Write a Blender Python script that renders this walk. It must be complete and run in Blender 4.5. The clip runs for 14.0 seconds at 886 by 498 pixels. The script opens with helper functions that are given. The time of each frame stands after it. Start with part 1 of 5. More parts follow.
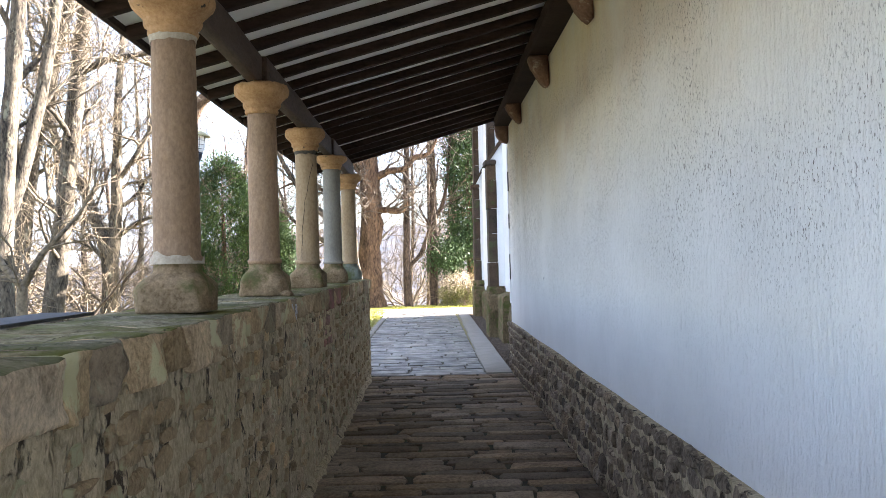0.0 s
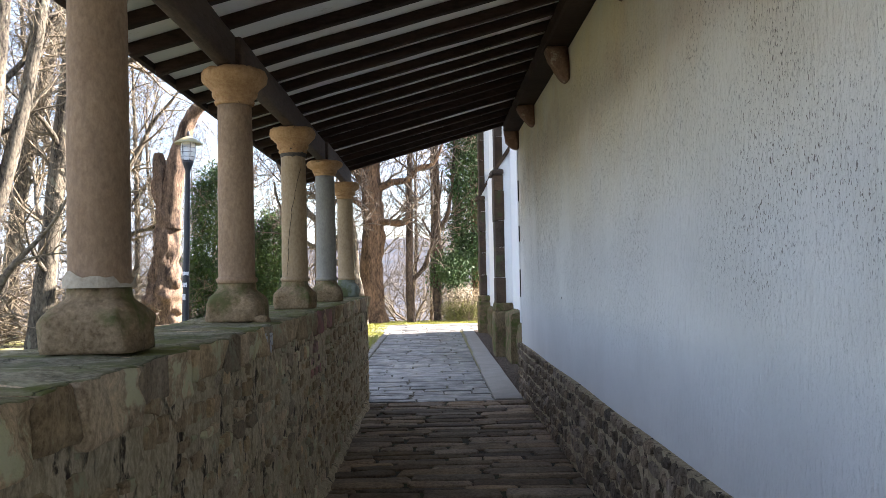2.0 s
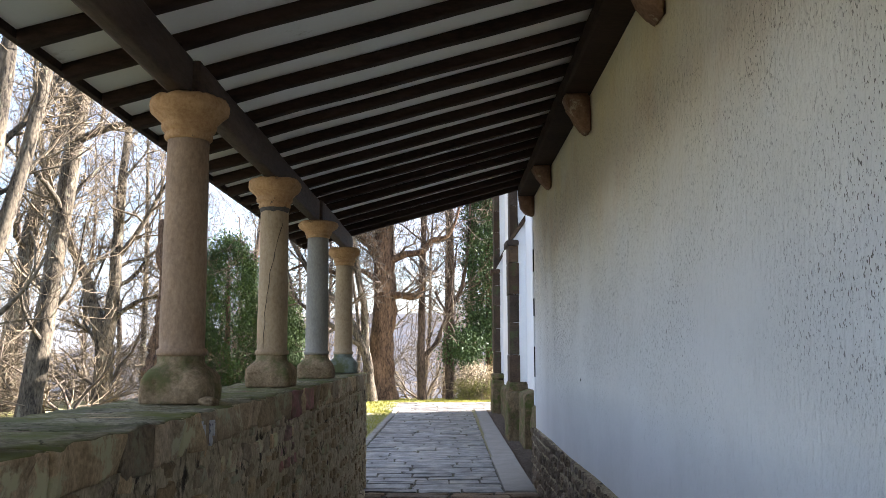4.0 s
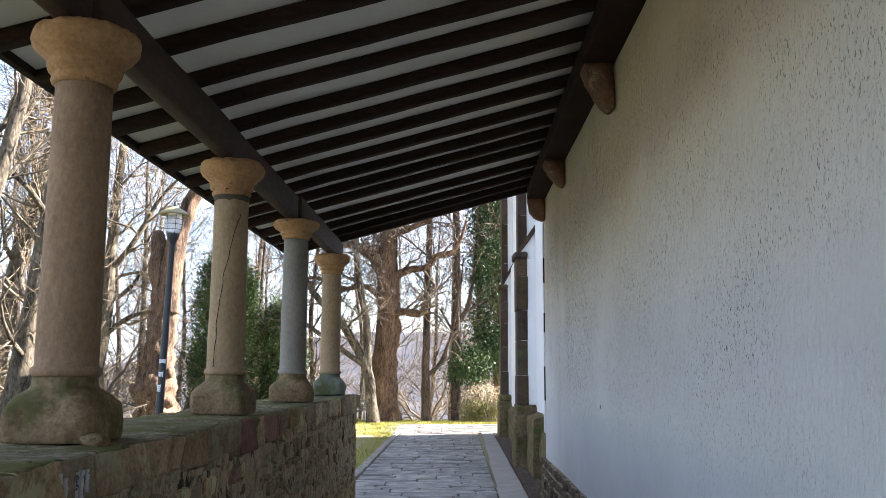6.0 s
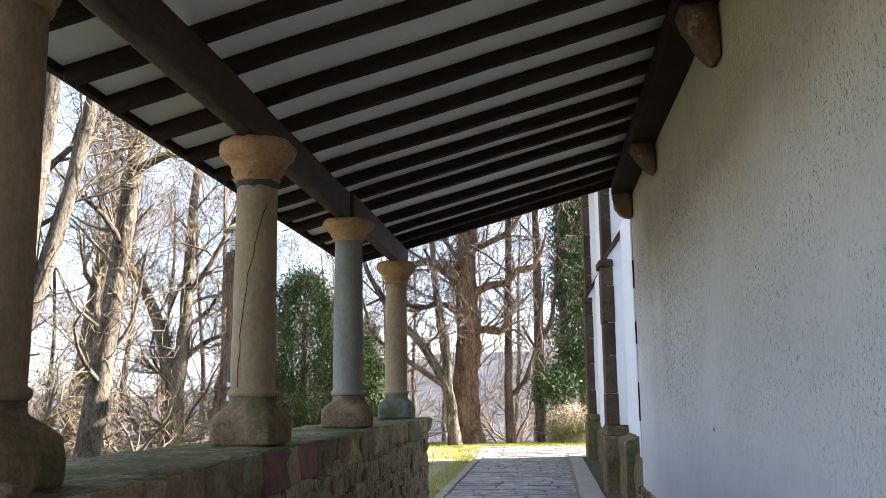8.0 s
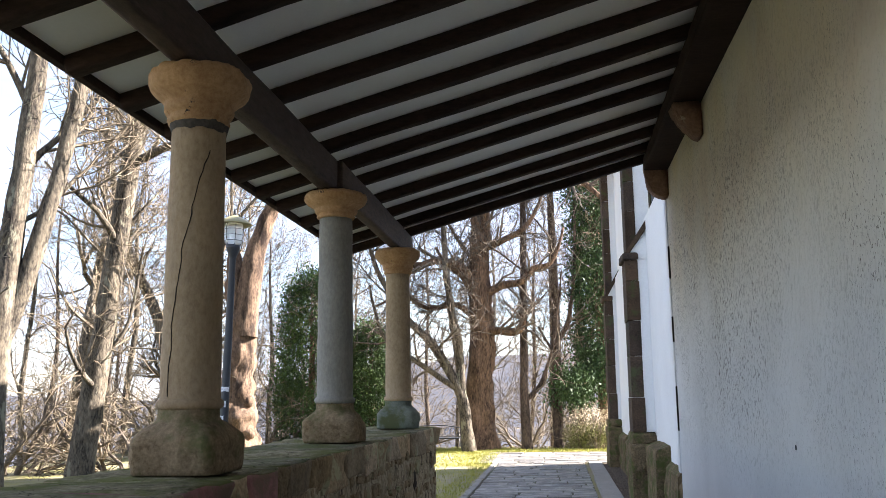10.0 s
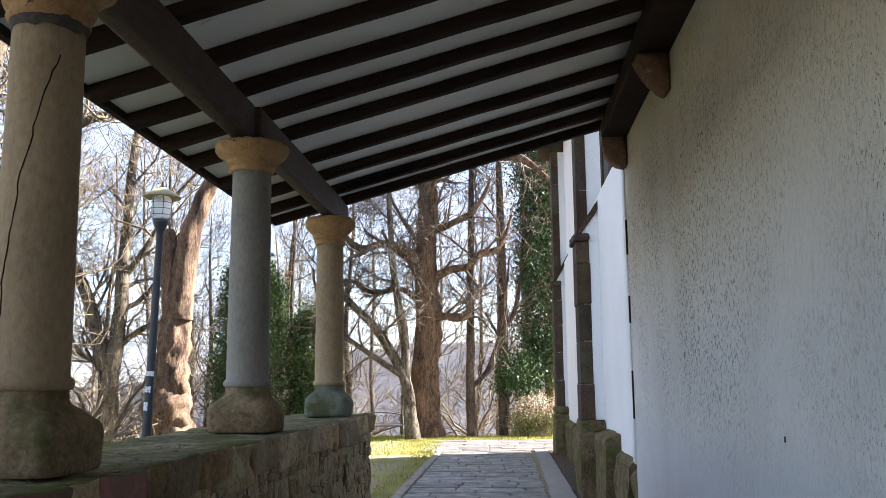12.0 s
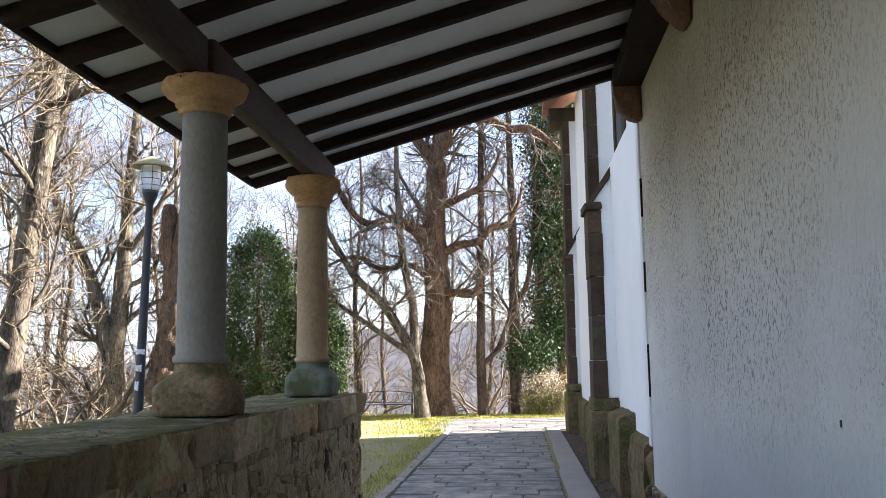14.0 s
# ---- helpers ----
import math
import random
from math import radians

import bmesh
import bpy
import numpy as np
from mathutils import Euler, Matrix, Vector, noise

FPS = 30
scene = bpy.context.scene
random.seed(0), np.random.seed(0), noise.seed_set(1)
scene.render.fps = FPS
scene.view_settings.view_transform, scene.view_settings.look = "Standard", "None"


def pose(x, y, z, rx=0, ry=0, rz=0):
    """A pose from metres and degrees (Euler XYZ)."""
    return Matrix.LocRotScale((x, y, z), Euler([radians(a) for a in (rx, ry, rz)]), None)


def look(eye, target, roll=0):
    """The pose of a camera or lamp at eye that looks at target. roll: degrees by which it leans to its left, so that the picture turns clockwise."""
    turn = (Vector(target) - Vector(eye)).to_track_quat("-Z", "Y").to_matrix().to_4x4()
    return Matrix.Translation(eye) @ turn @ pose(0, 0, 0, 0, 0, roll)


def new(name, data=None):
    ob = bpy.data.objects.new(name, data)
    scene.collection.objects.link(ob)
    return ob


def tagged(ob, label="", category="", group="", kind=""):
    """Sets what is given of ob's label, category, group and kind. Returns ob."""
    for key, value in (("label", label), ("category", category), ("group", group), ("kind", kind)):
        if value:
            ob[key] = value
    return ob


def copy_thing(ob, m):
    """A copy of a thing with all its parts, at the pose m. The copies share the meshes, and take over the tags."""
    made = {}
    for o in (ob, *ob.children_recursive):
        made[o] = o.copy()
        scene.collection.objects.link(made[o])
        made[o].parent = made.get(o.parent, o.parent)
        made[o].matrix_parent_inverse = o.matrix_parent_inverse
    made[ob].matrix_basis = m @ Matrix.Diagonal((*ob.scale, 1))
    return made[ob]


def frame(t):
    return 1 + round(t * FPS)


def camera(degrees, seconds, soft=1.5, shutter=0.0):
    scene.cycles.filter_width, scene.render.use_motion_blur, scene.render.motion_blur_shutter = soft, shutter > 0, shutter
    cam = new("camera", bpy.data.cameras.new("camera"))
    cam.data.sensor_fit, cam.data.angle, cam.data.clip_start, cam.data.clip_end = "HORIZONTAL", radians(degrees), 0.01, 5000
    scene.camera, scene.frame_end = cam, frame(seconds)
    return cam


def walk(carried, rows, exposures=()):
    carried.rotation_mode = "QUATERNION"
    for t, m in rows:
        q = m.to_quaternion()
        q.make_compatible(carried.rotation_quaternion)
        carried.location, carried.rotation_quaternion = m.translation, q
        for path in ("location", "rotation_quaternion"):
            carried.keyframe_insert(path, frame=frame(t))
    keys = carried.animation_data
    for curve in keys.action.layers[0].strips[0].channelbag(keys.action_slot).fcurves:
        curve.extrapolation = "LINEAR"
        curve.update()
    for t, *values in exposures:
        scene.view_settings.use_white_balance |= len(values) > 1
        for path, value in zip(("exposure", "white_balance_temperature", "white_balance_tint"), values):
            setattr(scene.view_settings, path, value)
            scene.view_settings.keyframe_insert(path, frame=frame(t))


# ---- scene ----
cam = camera(53.7, 14.0, soft=0.6)
PATH = [
    (0, (-0.029, 0.306, 1.41), (0.002, 2.305, 1.444), -1.4),
    (0.5, (-0.017, 0.581, 1.416), (0.01, 2.58, 1.459), -1.5),
    (1, (-0.019, 0.79, 1.419), (0.001, 2.789, 1.469), -1.3),
    (1.5, (-0.052, 1.027, 1.443), (-0.03, 3.026, 1.501), -1.3),
    (2, (-0.032, 1.201, 1.447), (-0.008, 3.2, 1.511), -1.2),
    (2.5, (0.03, 1.413, 1.461), (0.051, 3.411, 1.535), -1.1),
    (3, (0.053, 1.625, 1.447), (0.058, 3.619, 1.597), -0.5),
    (5.5, (0.138, 2.803, 1.446), (0.111, 4.785, 1.713), 0.0),
    (6, (0.164, 3.071, 1.456), (0.13, 5.051, 1.735), 0.3),
    (6.5, (0.19, 3.295, 1.429), (0.134, 5.274, 1.713), 0.0),
    (7, (0.186, 3.511, 1.46), (0.114, 5.488, 1.75), -0.1),
    (7.5, (0.197, 3.726, 1.443), (0.009, 5.691, 1.761), -0.5),
    (10, (0.129, 4.925, 1.466), (-0.12, 6.881, 1.798), -0.8),
    (10.5, (0.084, 5.133, 1.472), (-0.087, 7.099, 1.796), -0.8),
    (11, (0.065, 5.264, 1.46), (-0.084, 7.233, 1.777), -0.7),
    (11.5, (0.093, 5.411, 1.459), (-0.045, 7.382, 1.772), -0.6),
    (12, (0.122, 5.554, 1.445), (-0.011, 7.526, 1.748), -0.6),
    (12.5, (0.099, 5.728, 1.439), (-0.033, 7.702, 1.731), -0.7),
    (13, (0.098, 5.911, 1.442), (-0.038, 7.889, 1.706), -1.1),
    (13.5, (0.168, 6.051, 1.437), (0.019, 8.028, 1.7), -1.0),
    (14, (0.198, 6.144, 1.429), (0.033, 8.121, 1.684), -0.9),
]
walk(cam, [(t, look(eye, target, roll)) for t, eye, target, roll in PATH],
     [(0.0, 3.81, 6350, 17), (0.5, 3.46, 6350, 17), (1.5, 3.23, 6350, 17), (3.2, 3.16, 6350, 17), (6.5, 3.12, 6350, 17), (10.5, 3.0, 6350, 17), (14.0, 2.87, 6350, 17)])

# ---- world, sun, exposure ----
SUN_EL, SUN_AZ = 29.0, 74.0   # elevation; azimuth in degrees from +y towards +x
world = bpy.data.worlds.new("sky")
scene.world = world
world.use_nodes = True
wt = world.node_tree
sky = wt.nodes.new("ShaderNodeTexSky")
sky.sky_type = "NISHITA"
sky.sun_disc = False
sky.sun_elevation = radians(SUN_EL)
sky.sun_rotation = radians(SUN_AZ)
sky.dust_density = 0.0
sky.ozone_density = 1.2
veil = wt.nodes.new("ShaderNodeTexNoise")   # thin drifting cloud
veil.inputs["Scale"].default_value, veil.inputs["Detail"].default_value, veil.inputs["Roughness"].default_value = 3.2, 6, 0.6
spread = wt.nodes.new("ShaderNodeMapping")
spread.inputs["Scale"].default_value = (1, 1, 3.0)
coords = wt.nodes.new("ShaderNodeTexCoord")
wt.links.new(coords.outputs["Generated"], spread.inputs[0])
wt.links.new(spread.outputs[0], veil.inputs["Vector"])
share = wt.nodes.new("ShaderNodeMapRange")
share.inputs[1].default_value, share.inputs[2].default_value, share.inputs[4].default_value = 0.30, 0.58, 0.85
wt.links.new(veil.outputs["Fac"], share.inputs[0])
cloud = wt.nodes.new("ShaderNodeMix")
cloud.data_type = "RGBA"
cloud.inputs[7].default_value = (2.3, 2.65, 3.3, 1)
wt.links.new(share.outputs[0], cloud.inputs[0])
wt.links.new(sky.outputs[0], cloud.inputs[6])
wt.links.new(cloud.outputs[2], wt.nodes["Background"].inputs[0])
wt.nodes["Background"].inputs[1].default_value = 0.062
sun = new("sun", bpy.data.lights.new("sun", "SUN"))
sun.data.energy, sun.data.angle, sun.data.color = 5.0, radians(0.5), (1.0, 0.94, 0.86)
to_sun = Vector((math.sin(radians(SUN_AZ)) * math.cos(radians(SUN_EL)),
                 math.cos(radians(SUN_AZ)) * math.cos(radians(SUN_EL)), math.sin(radians(SUN_EL))))
sun.matrix_world = look(to_sun * 60, (0, 0, 0))


# ---- materials ----
def mat(name, c1, c2, scale=2.0, fine=30.0, rough=0.85, bump=0.3, rand=0.0, spec=0.3, stretch=(1, 1, 1),
        stain_or_shade=None, stain_scale=1.5, stain_lo=0.5, stain_hi=0.65, metal=0.0, dist=0.01, low=0.35, high=0.65, wet=0.0, crack=0.0, crack_w=0.05):
    """A surface with two scales of noise in world metres, optional patches of a second colour, and variation from piece to piece."""
    m = bpy.data.materials.new(name)
    m.use_nodes = True
    t = m.node_tree
    n, l = t.nodes, t.links
    b = n["Principled BSDF"]
    b.inputs["Roughness"].default_value = rough
    b.inputs["Metallic"].default_value = metal
    b.inputs["Specular IOR Level"].default_value = spec
    geo = n.new("ShaderNodeNewGeometry")
    mp = n.new("ShaderNodeMapping")
    mp.inputs["Scale"].default_value = stretch
    l.new(geo.outputs["Position"], mp.inputs[0])
    big = n.new("ShaderNodeTexNoise")
    big.inputs["Scale"].default_value, big.inputs["Detail"].default_value, big.inputs["Roughness"].default_value = scale, 5, 0.62
    sm = n.new("ShaderNodeTexNoise")
    sm.inputs["Scale"].default_value, sm.inputs["Detail"].default_value, sm.inputs["Roughness"].default_value = fine, 6, 0.7
    l.new(mp.outputs[0], big.inputs["Vector"])
    l.new(mp.outputs[0], sm.inputs["Vector"])
    mixf = n.new("ShaderNodeMath")
    mixf.operation = "MULTIPLY_ADD"
    mixf.inputs[1].default_value = 0.56
    l.new(sm.outputs["Fac"], mixf.inputs[0])
    half = n.new("ShaderNodeMath")
    half.operation = "MULTIPLY"
    half.inputs[1].default_value = 0.44
    l.new(big.outputs["Fac"], half.inputs[0])
    l.new(half.outputs[0], mixf.inputs[2])
    ramp = n.new("ShaderNodeValToRGB")
    ramp.color_ramp.elements[0].position, ramp.color_ramp.elements[1].position = low, high
    ramp.color_ramp.elements[0].color, ramp.color_ramp.elements[1].color = (*c1, 1), (*c2, 1)
    l.new(mixf.outputs[0], ramp.inputs[0])
    col = ramp.outputs[0]
    if stain_or_shade:
        sn = n.new("ShaderNodeTexNoise")
        sn.inputs["Scale"].default_value, sn.inputs["Detail"].default_value, sn.inputs["Roughness"].default_value = stain_scale, 6, 0.68
        sr = n.new("ShaderNodeMapRange")
        sr.inputs[1].default_value, sr.inputs[2].default_value = stain_lo, stain_hi
        l.new(mp.outputs[0], sn.inputs["Vector"])
        l.new(sn.outputs["Fac"], sr.inputs[0])
        mx = n.new("ShaderNodeMix")
        mx.data_type = "RGBA"
        l.new(sr.outputs[0], mx.inputs[0])
        l.new(col, mx.inputs[6])
        mx.inputs[7].default_value = (*stain_or_shade, 1)
        col = mx.outputs[2]
    height = mixf.outputs[0]
    if crack:
        wob = n.new("ShaderNodeMix")
        wob.data_type = "VECTOR"
        wob.inputs[0].default_value = 0.13
        l.new(mp.outputs[0], wob.inputs[4])
        l.new(big.outputs["Color"], wob.inputs[5])
        vo = n.new("ShaderNodeTexVoronoi")
        vo.feature = "DISTANCE_TO_EDGE"
        vo.inputs["Scale"].default_value = crack
        l.new(wob.outputs[1], vo.inputs["Vector"])
        cr = n.new("ShaderNodeMapRange")
        cr.inputs[1].default_value, cr.inputs[2].default_value = 0.0, crack_w
        l.new(vo.outputs["Distance"], cr.inputs[0])
        keep = n.new("ShaderNodeMapRange")
        keep.inputs[1].default_value, keep.inputs[2].default_value, keep.inputs[3].default_value, keep.inputs[4].default_value = 0.42, 0.56, 0.0, 0.8
        l.new(big.outputs["Fac"], keep.inputs[0])
        inv = n.new("ShaderNodeMath")
        inv.operation = "SUBTRACT"
        inv.inputs[0].default_value = 1.0
        l.new(cr.outputs[0], inv.inputs[1])
        cf = n.new("ShaderNodeMath")
        cf.operation = "MULTIPLY"
        l.new(inv.outputs[0], cf.inputs[0])
        l.new(keep.outputs[0], cf.inputs[1])
        cx = n.new("ShaderNodeMix")
        cx.data_type = "RGBA"
        l.new(cf.outputs[0], cx.inputs[0])
        l.new(col, cx.inputs[6])
        cx.inputs[7].default_value = (c1[0] * 0.25, c1[1] * 0.25, c1[2] * 0.25, 1)
        col = cx.outputs[2]
        hs2 = n.new("ShaderNodeMath")
        hs2.operation = "SUBTRACT"
        l.new(mixf.outputs[0], hs2.inputs[0])
        l.new(cf.outputs[0], hs2.inputs[1])
        height = hs2.outputs[0]
    if rand:
        oi = n.new("ShaderNodeObjectInfo")
        hs = n.new("ShaderNodeHueSaturation")
        rv = n.new("ShaderNodeMapRange")
        rv.inputs[3].default_value, rv.inputs[4].default_value = 1 - rand, 1 + rand
        l.new(oi.outputs["Random"], rv.inputs[0])
        l.new(rv.outputs[0], hs.inputs["Value"])
        rh = n.new("ShaderNodeMath")
        rh.operation = "MULTIPLY"
        rh.inputs[1].default_value = 7.13
        l.new(oi.outputs["Random"], rh.inputs[0])
        fr = n.new("ShaderNodeMath")
        fr.operation = "FRACT"
        l.new(rh.outputs[0], fr.inputs[0])
        rs = n.new("ShaderNodeMapRange")
        rs.inputs[3].default_value, rs.inputs[4].default_value = 0.80, 1.1
        l.new(fr.outputs[0], rs.inputs[0])
        l.new(rs.outputs[0], hs.inputs["Saturation"])
        l.new(col, hs.inputs["Color"])
        col = hs.outputs[0]
    l.new(col, b.inputs["Base Color"])
    if wet:
        wr = n.new("ShaderNodeMapRange")
        wr.inputs[1].default_value, wr.inputs[2].default_value, wr.inputs[3].default_value, wr.inputs[4].default_value = 0.42, 0.6, rough, wet
        l.new(big.outputs["Fac"], wr.inputs[0])
        l.new(wr.outputs[0], b.inputs["Roughness"])
    if bump:
        bp = n.new("ShaderNodeBump")
        bp.inputs["Strength"].default_value, bp.inputs["Distance"].default_value = bump, dist
        l.new(height, bp.inputs["Height"])
        l.new(bp.outputs[0], b.inputs["Normal"])
    return m


def plaster_mat(name, pits=1.0):
    """Old lime roughcast: fine grain, drawn-out pits and flecks, warm bounce light painted in towards the roof."""
    m = bpy.data.materials.new(name)
    m.use_nodes = True
    t = m.node_tree
    n, l = t.nodes, t.links
    b = n["Principled BSDF"]
    b.inputs["Roughness"].default_value = 0.93
    b.inputs["Specular IOR Level"].default_value = 0.2
    geo = n.new("ShaderNodeNewGeometry")

    def noise_tex(scale, stretch, detail=5, rough=0.6):
        mp = n.new("ShaderNodeMapping")
        mp.inputs["Scale"].default_value = stretch
        l.new(geo.outputs["Position"], mp.inputs[0])
        x = n.new("ShaderNodeTexNoise")
        x.inputs["Scale"].default_value, x.inputs["Detail"].default_value, x.inputs["Roughness"].default_value = scale, detail, rough
        l.new(mp.outputs[0], x.inputs["Vector"])
        return x.outputs["Fac"]

    def remap(sock, a, c, d=0.0, e=1.0):
        r = n.new("ShaderNodeMapRange")
        r.inputs[1].default_value, r.inputs[2].default_value, r.inputs[3].default_value, r.inputs[4].default_value = a, c, d, e
        l.new(sock, r.inputs[0])
        return r.outputs[0]

    def mul(a, c):
        x = n.new("ShaderNodeMath")
        x.operation = "MULTIPLY"
        l.new(a, x.inputs[0])
        if not isinstance(c, float):
            l.new(c, x.inputs[1])
        else:
            x.inputs[1].default_value = c
        return x.outputs[0]

    def mix(f, a, c):
        x = n.new("ShaderNodeMix")
        x.data_type = "RGBA"
        l.new(f, x.inputs[0])
        for i, v in ((6, a), (7, c)):
            if isinstance(v, tuple):
                x.inputs[i].default_value = (*v, 1)
            else:
                l.new(v, x.inputs[i])
        return x.outputs[2]

    sep = n.new("ShaderNodeSeparateXYZ")
    l.new(geo.outputs["Position"], sep.inputs[0])
    col = mix(remap(noise_tex(1.3, (1, 1, 1)), 0.35, 0.65), (0.71, 0.705, 0.685), (0.79, 0.785, 0.77))
    # warm light bounced off the lawn, painted unevenly towards the wall head
    warm_bounce = mul(remap(noise_tex(1.1, (1, 1, 0.6), 6, 0.6), 0.25, 0.65), remap(sep.outputs[2], 1.7, 3.05))
    col = mix(mul(warm_bounce, 0.9), col, (0.76, 0.66, 0.42))
    tan = mul(remap(noise_tex(2.2, (1, 1, 1), 5, 0.6), 0.5, 0.68), remap(sep.outputs[2], 1.9, 2.5))
    col = mix(mul(tan, 0.35), col, (0.62, 0.47, 0.36))
    # short slanting flecks where the roughcast has lost its skin, densest in a weathered band near the wall's end
    def flecks(scale, tilt, low, high):
        mp = n.new("ShaderNodeMapping")
        mp.inputs["Rotation"].default_value = (radians(tilt), 0, 0)
        mp.inputs["Scale"].default_value = (1, 1, 0.5)
        warp = n.new("ShaderNodeMix")
        warp.data_type = "VECTOR"
        warp.inputs[0].default_value = 0.035
        wn = n.new("ShaderNodeTexNoise")
        wn.inputs["Scale"].default_value, wn.inputs["Detail"].default_value = 9.0, 2
        l.new(geo.outputs["Position"], wn.inputs["Vector"])
        l.new(geo.outputs["Position"], warp.inputs[4])
        l.new(wn.outputs["Color"], warp.inputs[5])
        l.new(warp.outputs[1], mp.inputs[0])
        x = n.new("ShaderNodeTexNoise")
        x.inputs["Scale"].default_value, x.inputs["Detail"].default_value, x.inputs["Roughness"].default_value = scale, 2.5, 0.55
        l.new(mp.outputs[0], x.inputs["Vector"])
        return remap(x.outputs["Fac"], low, high)

    def most(a, c):
        x = n.new("ShaderNodeMath")
        x.operation = "MAXIMUM"
        l.new(a, x.inputs[0])
        l.new(c, x.inputs[1])
        return x.outputs[0]

    band = mul(remap(sep.outputs[2], 0.95, 1.55, 0.06, 1.0), remap(sep.outputs[2], 2.55, 2.95, 1.0, 0.35))
    patchy = remap(noise_tex(1.1, (1, 1, 1.2), 4, 0.6), 0.42, 0.62, 0.05, 1.0)
    wide = mul(mul(most(flecks(110.0, 26, 0.635, 0.675), flecks(130.0, -22, 0.635, 0.675)), patchy), band)
    end_zone = mul(mul(remap(sep.outputs[1], 7.2, 9.8), band), remap(noise_tex(1.6, (1, 1, 0.8), 4, 0.6), 0.36, 0.56, 0.15, 1.0))
    close = mul(most(flecks(66.0, 9, 0.60, 0.64), flecks(95.0, -12, 0.60, 0.64)), end_zone)
    pits_f = mul(most(wide, close), pits)
    col = mix(mul(pits_f, 0.9), col, (0.12, 0.11, 0.09))
    l.new(col, b.inputs["Base Color"])
    grain = noise_tex(55.0, (1, 1, 0.7), 6, 0.7)
    lump = noise_tex(34.0, (1, 1, 0.42), 4, 0.6)
    s = n.new("ShaderNodeMath")
    s.operation = "MULTIPLY_ADD"
    l.new(grain, s.inputs[0])
    s.inputs[1].default_value = 0.35
    l.new(lump, s.inputs[2])
    h = n.new("ShaderNodeMath")
    h.operation = "SUBTRACT"
    l.new(s.outputs[0], h.inputs[0])
    l.new(mul(pits_f, 0.9), h.inputs[1])
    bp = n.new("ShaderNodeBump")
    bp.inputs["Strength"].default_value, bp.inputs["Distance"].default_value = 0.8, 0.02
    l.new(h.outputs[0], bp.inputs["Height"])
    l.new(bp.outputs[0], b.inputs["Normal"])
    return m


def leaf_mat(name, c1, c2):
    m = mat(name, c1, c2, 1.2, 9.0, 0.6, 0.0, spec=0.3)
    return m


M_PLASTER = plaster_mat("old_roughcast")
M_WHITE = mat("smooth_whitewash", (0.74, 0.74, 0.73), (0.84, 0.84, 0.83), 1.2, 40, 0.9, 0.25, dist=0.004)
M_SOFFIT = mat("soffit_paint", (0.86, 0.855, 0.84), (0.91, 0.905, 0.895), 3.0, 50, 0.85, 0.15, stain_or_shade=(0.55, 0.52, 0.46), stain_scale=4, stain_lo=0.64, stain_hi=0.75)
M_TIMBER = mat("dark_timber", (0.017, 0.011, 0.009), (0.055, 0.034, 0.027), 3.0, 45, 0.8, 0.5, stretch=(0.35, 1, 1), spec=0.12, dist=0.006)
M_BEAM = mat("beam_timber", (0.032, 0.019, 0.013), (0.12, 0.078, 0.056), 3.0, 45, 0.7, 0.6, stretch=(1, 0.25, 1), dist=0.008)
M_SAND = mat("sandstone", (0.185, 0.118, 0.072), (0.43, 0.295, 0.185), 3.5, 60, 0.9, 0.7, stretch=(1, 1, 0.6), dist=0.008, low=0.32, high=0.7)
M_SAND_TAN = mat("tan_sandstone", (0.24, 0.165, 0.095), (0.47, 0.35, 0.215), 3.5, 60, 0.9, 0.7, stretch=(1, 1, 0.6), dist=0.008, low=0.32, high=0.7)
M_SAND_GREY = mat("grey_stone", (0.19, 0.175, 0.145), (0.31, 0.29, 0.25), 4.0, 80, 0.88, 0.4, stretch=(1, 1, 0.5), dist=0.004)
M_GREENSTONE = mat("algae_grey_stone", (0.12, 0.135, 0.105), (0.235, 0.25, 0.20), 6.0, 60, 0.92, 0.8, stain_or_shade=(0.10, 0.11, 0.05), stain_scale=5, stain_lo=0.52, stain_hi=0.62, dist=0.008)
M_CAP = mat("ochre_sandstone", (0.30, 0.16, 0.068), (0.54, 0.34, 0.175), 9.0, 60, 0.9, 0.9, stain_or_shade=(0.05, 0.04, 0.033), stain_scale=13, stain_lo=0.645, stain_hi=0.68, dist=0.008)
M_BASE = mat("mossy_sandstone", (0.13, 0.088, 0.048), (0.37, 0.27, 0.165), 7.0, 60, 0.95, 0.9, spec=0.15, low=0.38, high=0.64, stain_or_shade=(0.115, 0.115, 0.045), stain_scale=4.0, stain_lo=0.49, stain_hi=0.62, dist=0.008)
M_MOSSBLOCK = mat("mossy_footing", (0.045, 0.032, 0.018), (0.24, 0.175, 0.10), 7.0, 45, 0.95, 1.0, spec=0.15, stain_or_shade=(0.075, 0.085, 0.025), stain_scale=5.0, stain_lo=0.48, stain_hi=0.6, dist=0.02)
M_MORTAR = mat("pale_mortar", (0.32, 0.27, 0.20), (0.56, 0.49, 0.39), 9.0, 60, 0.95, 0.6)
# the dark patches paint in the shade of crevices between the stones
M_WALLMORTAR = mat("rubble_mortar", (0.34, 0.27, 0.165), (0.74, 0.62, 0.42), 9.0, 60, 0.95, 1.0, stretch=(1, 1, 0.6), stain_or_shade=(0.07, 0.05, 0.034), stain_scale=9, stain_lo=0.56, stain_hi=0.62, dist=0.03, low=0.38, high=0.62, crack=9.0, crack_w=0.07)
M_STONE = mat("rubble_stone", (0.20, 0.14, 0.08), (0.66, 0.50, 0.31), 8.0, 70, 0.92, 1.0, rand=0.45, stretch=(1, 1, 0.75), stain_or_shade=(0.50, 0.47, 0.29), stain_scale=5, stain_lo=0.54, stain_hi=0.59, dist=0.02, low=0.36, high=0.66)
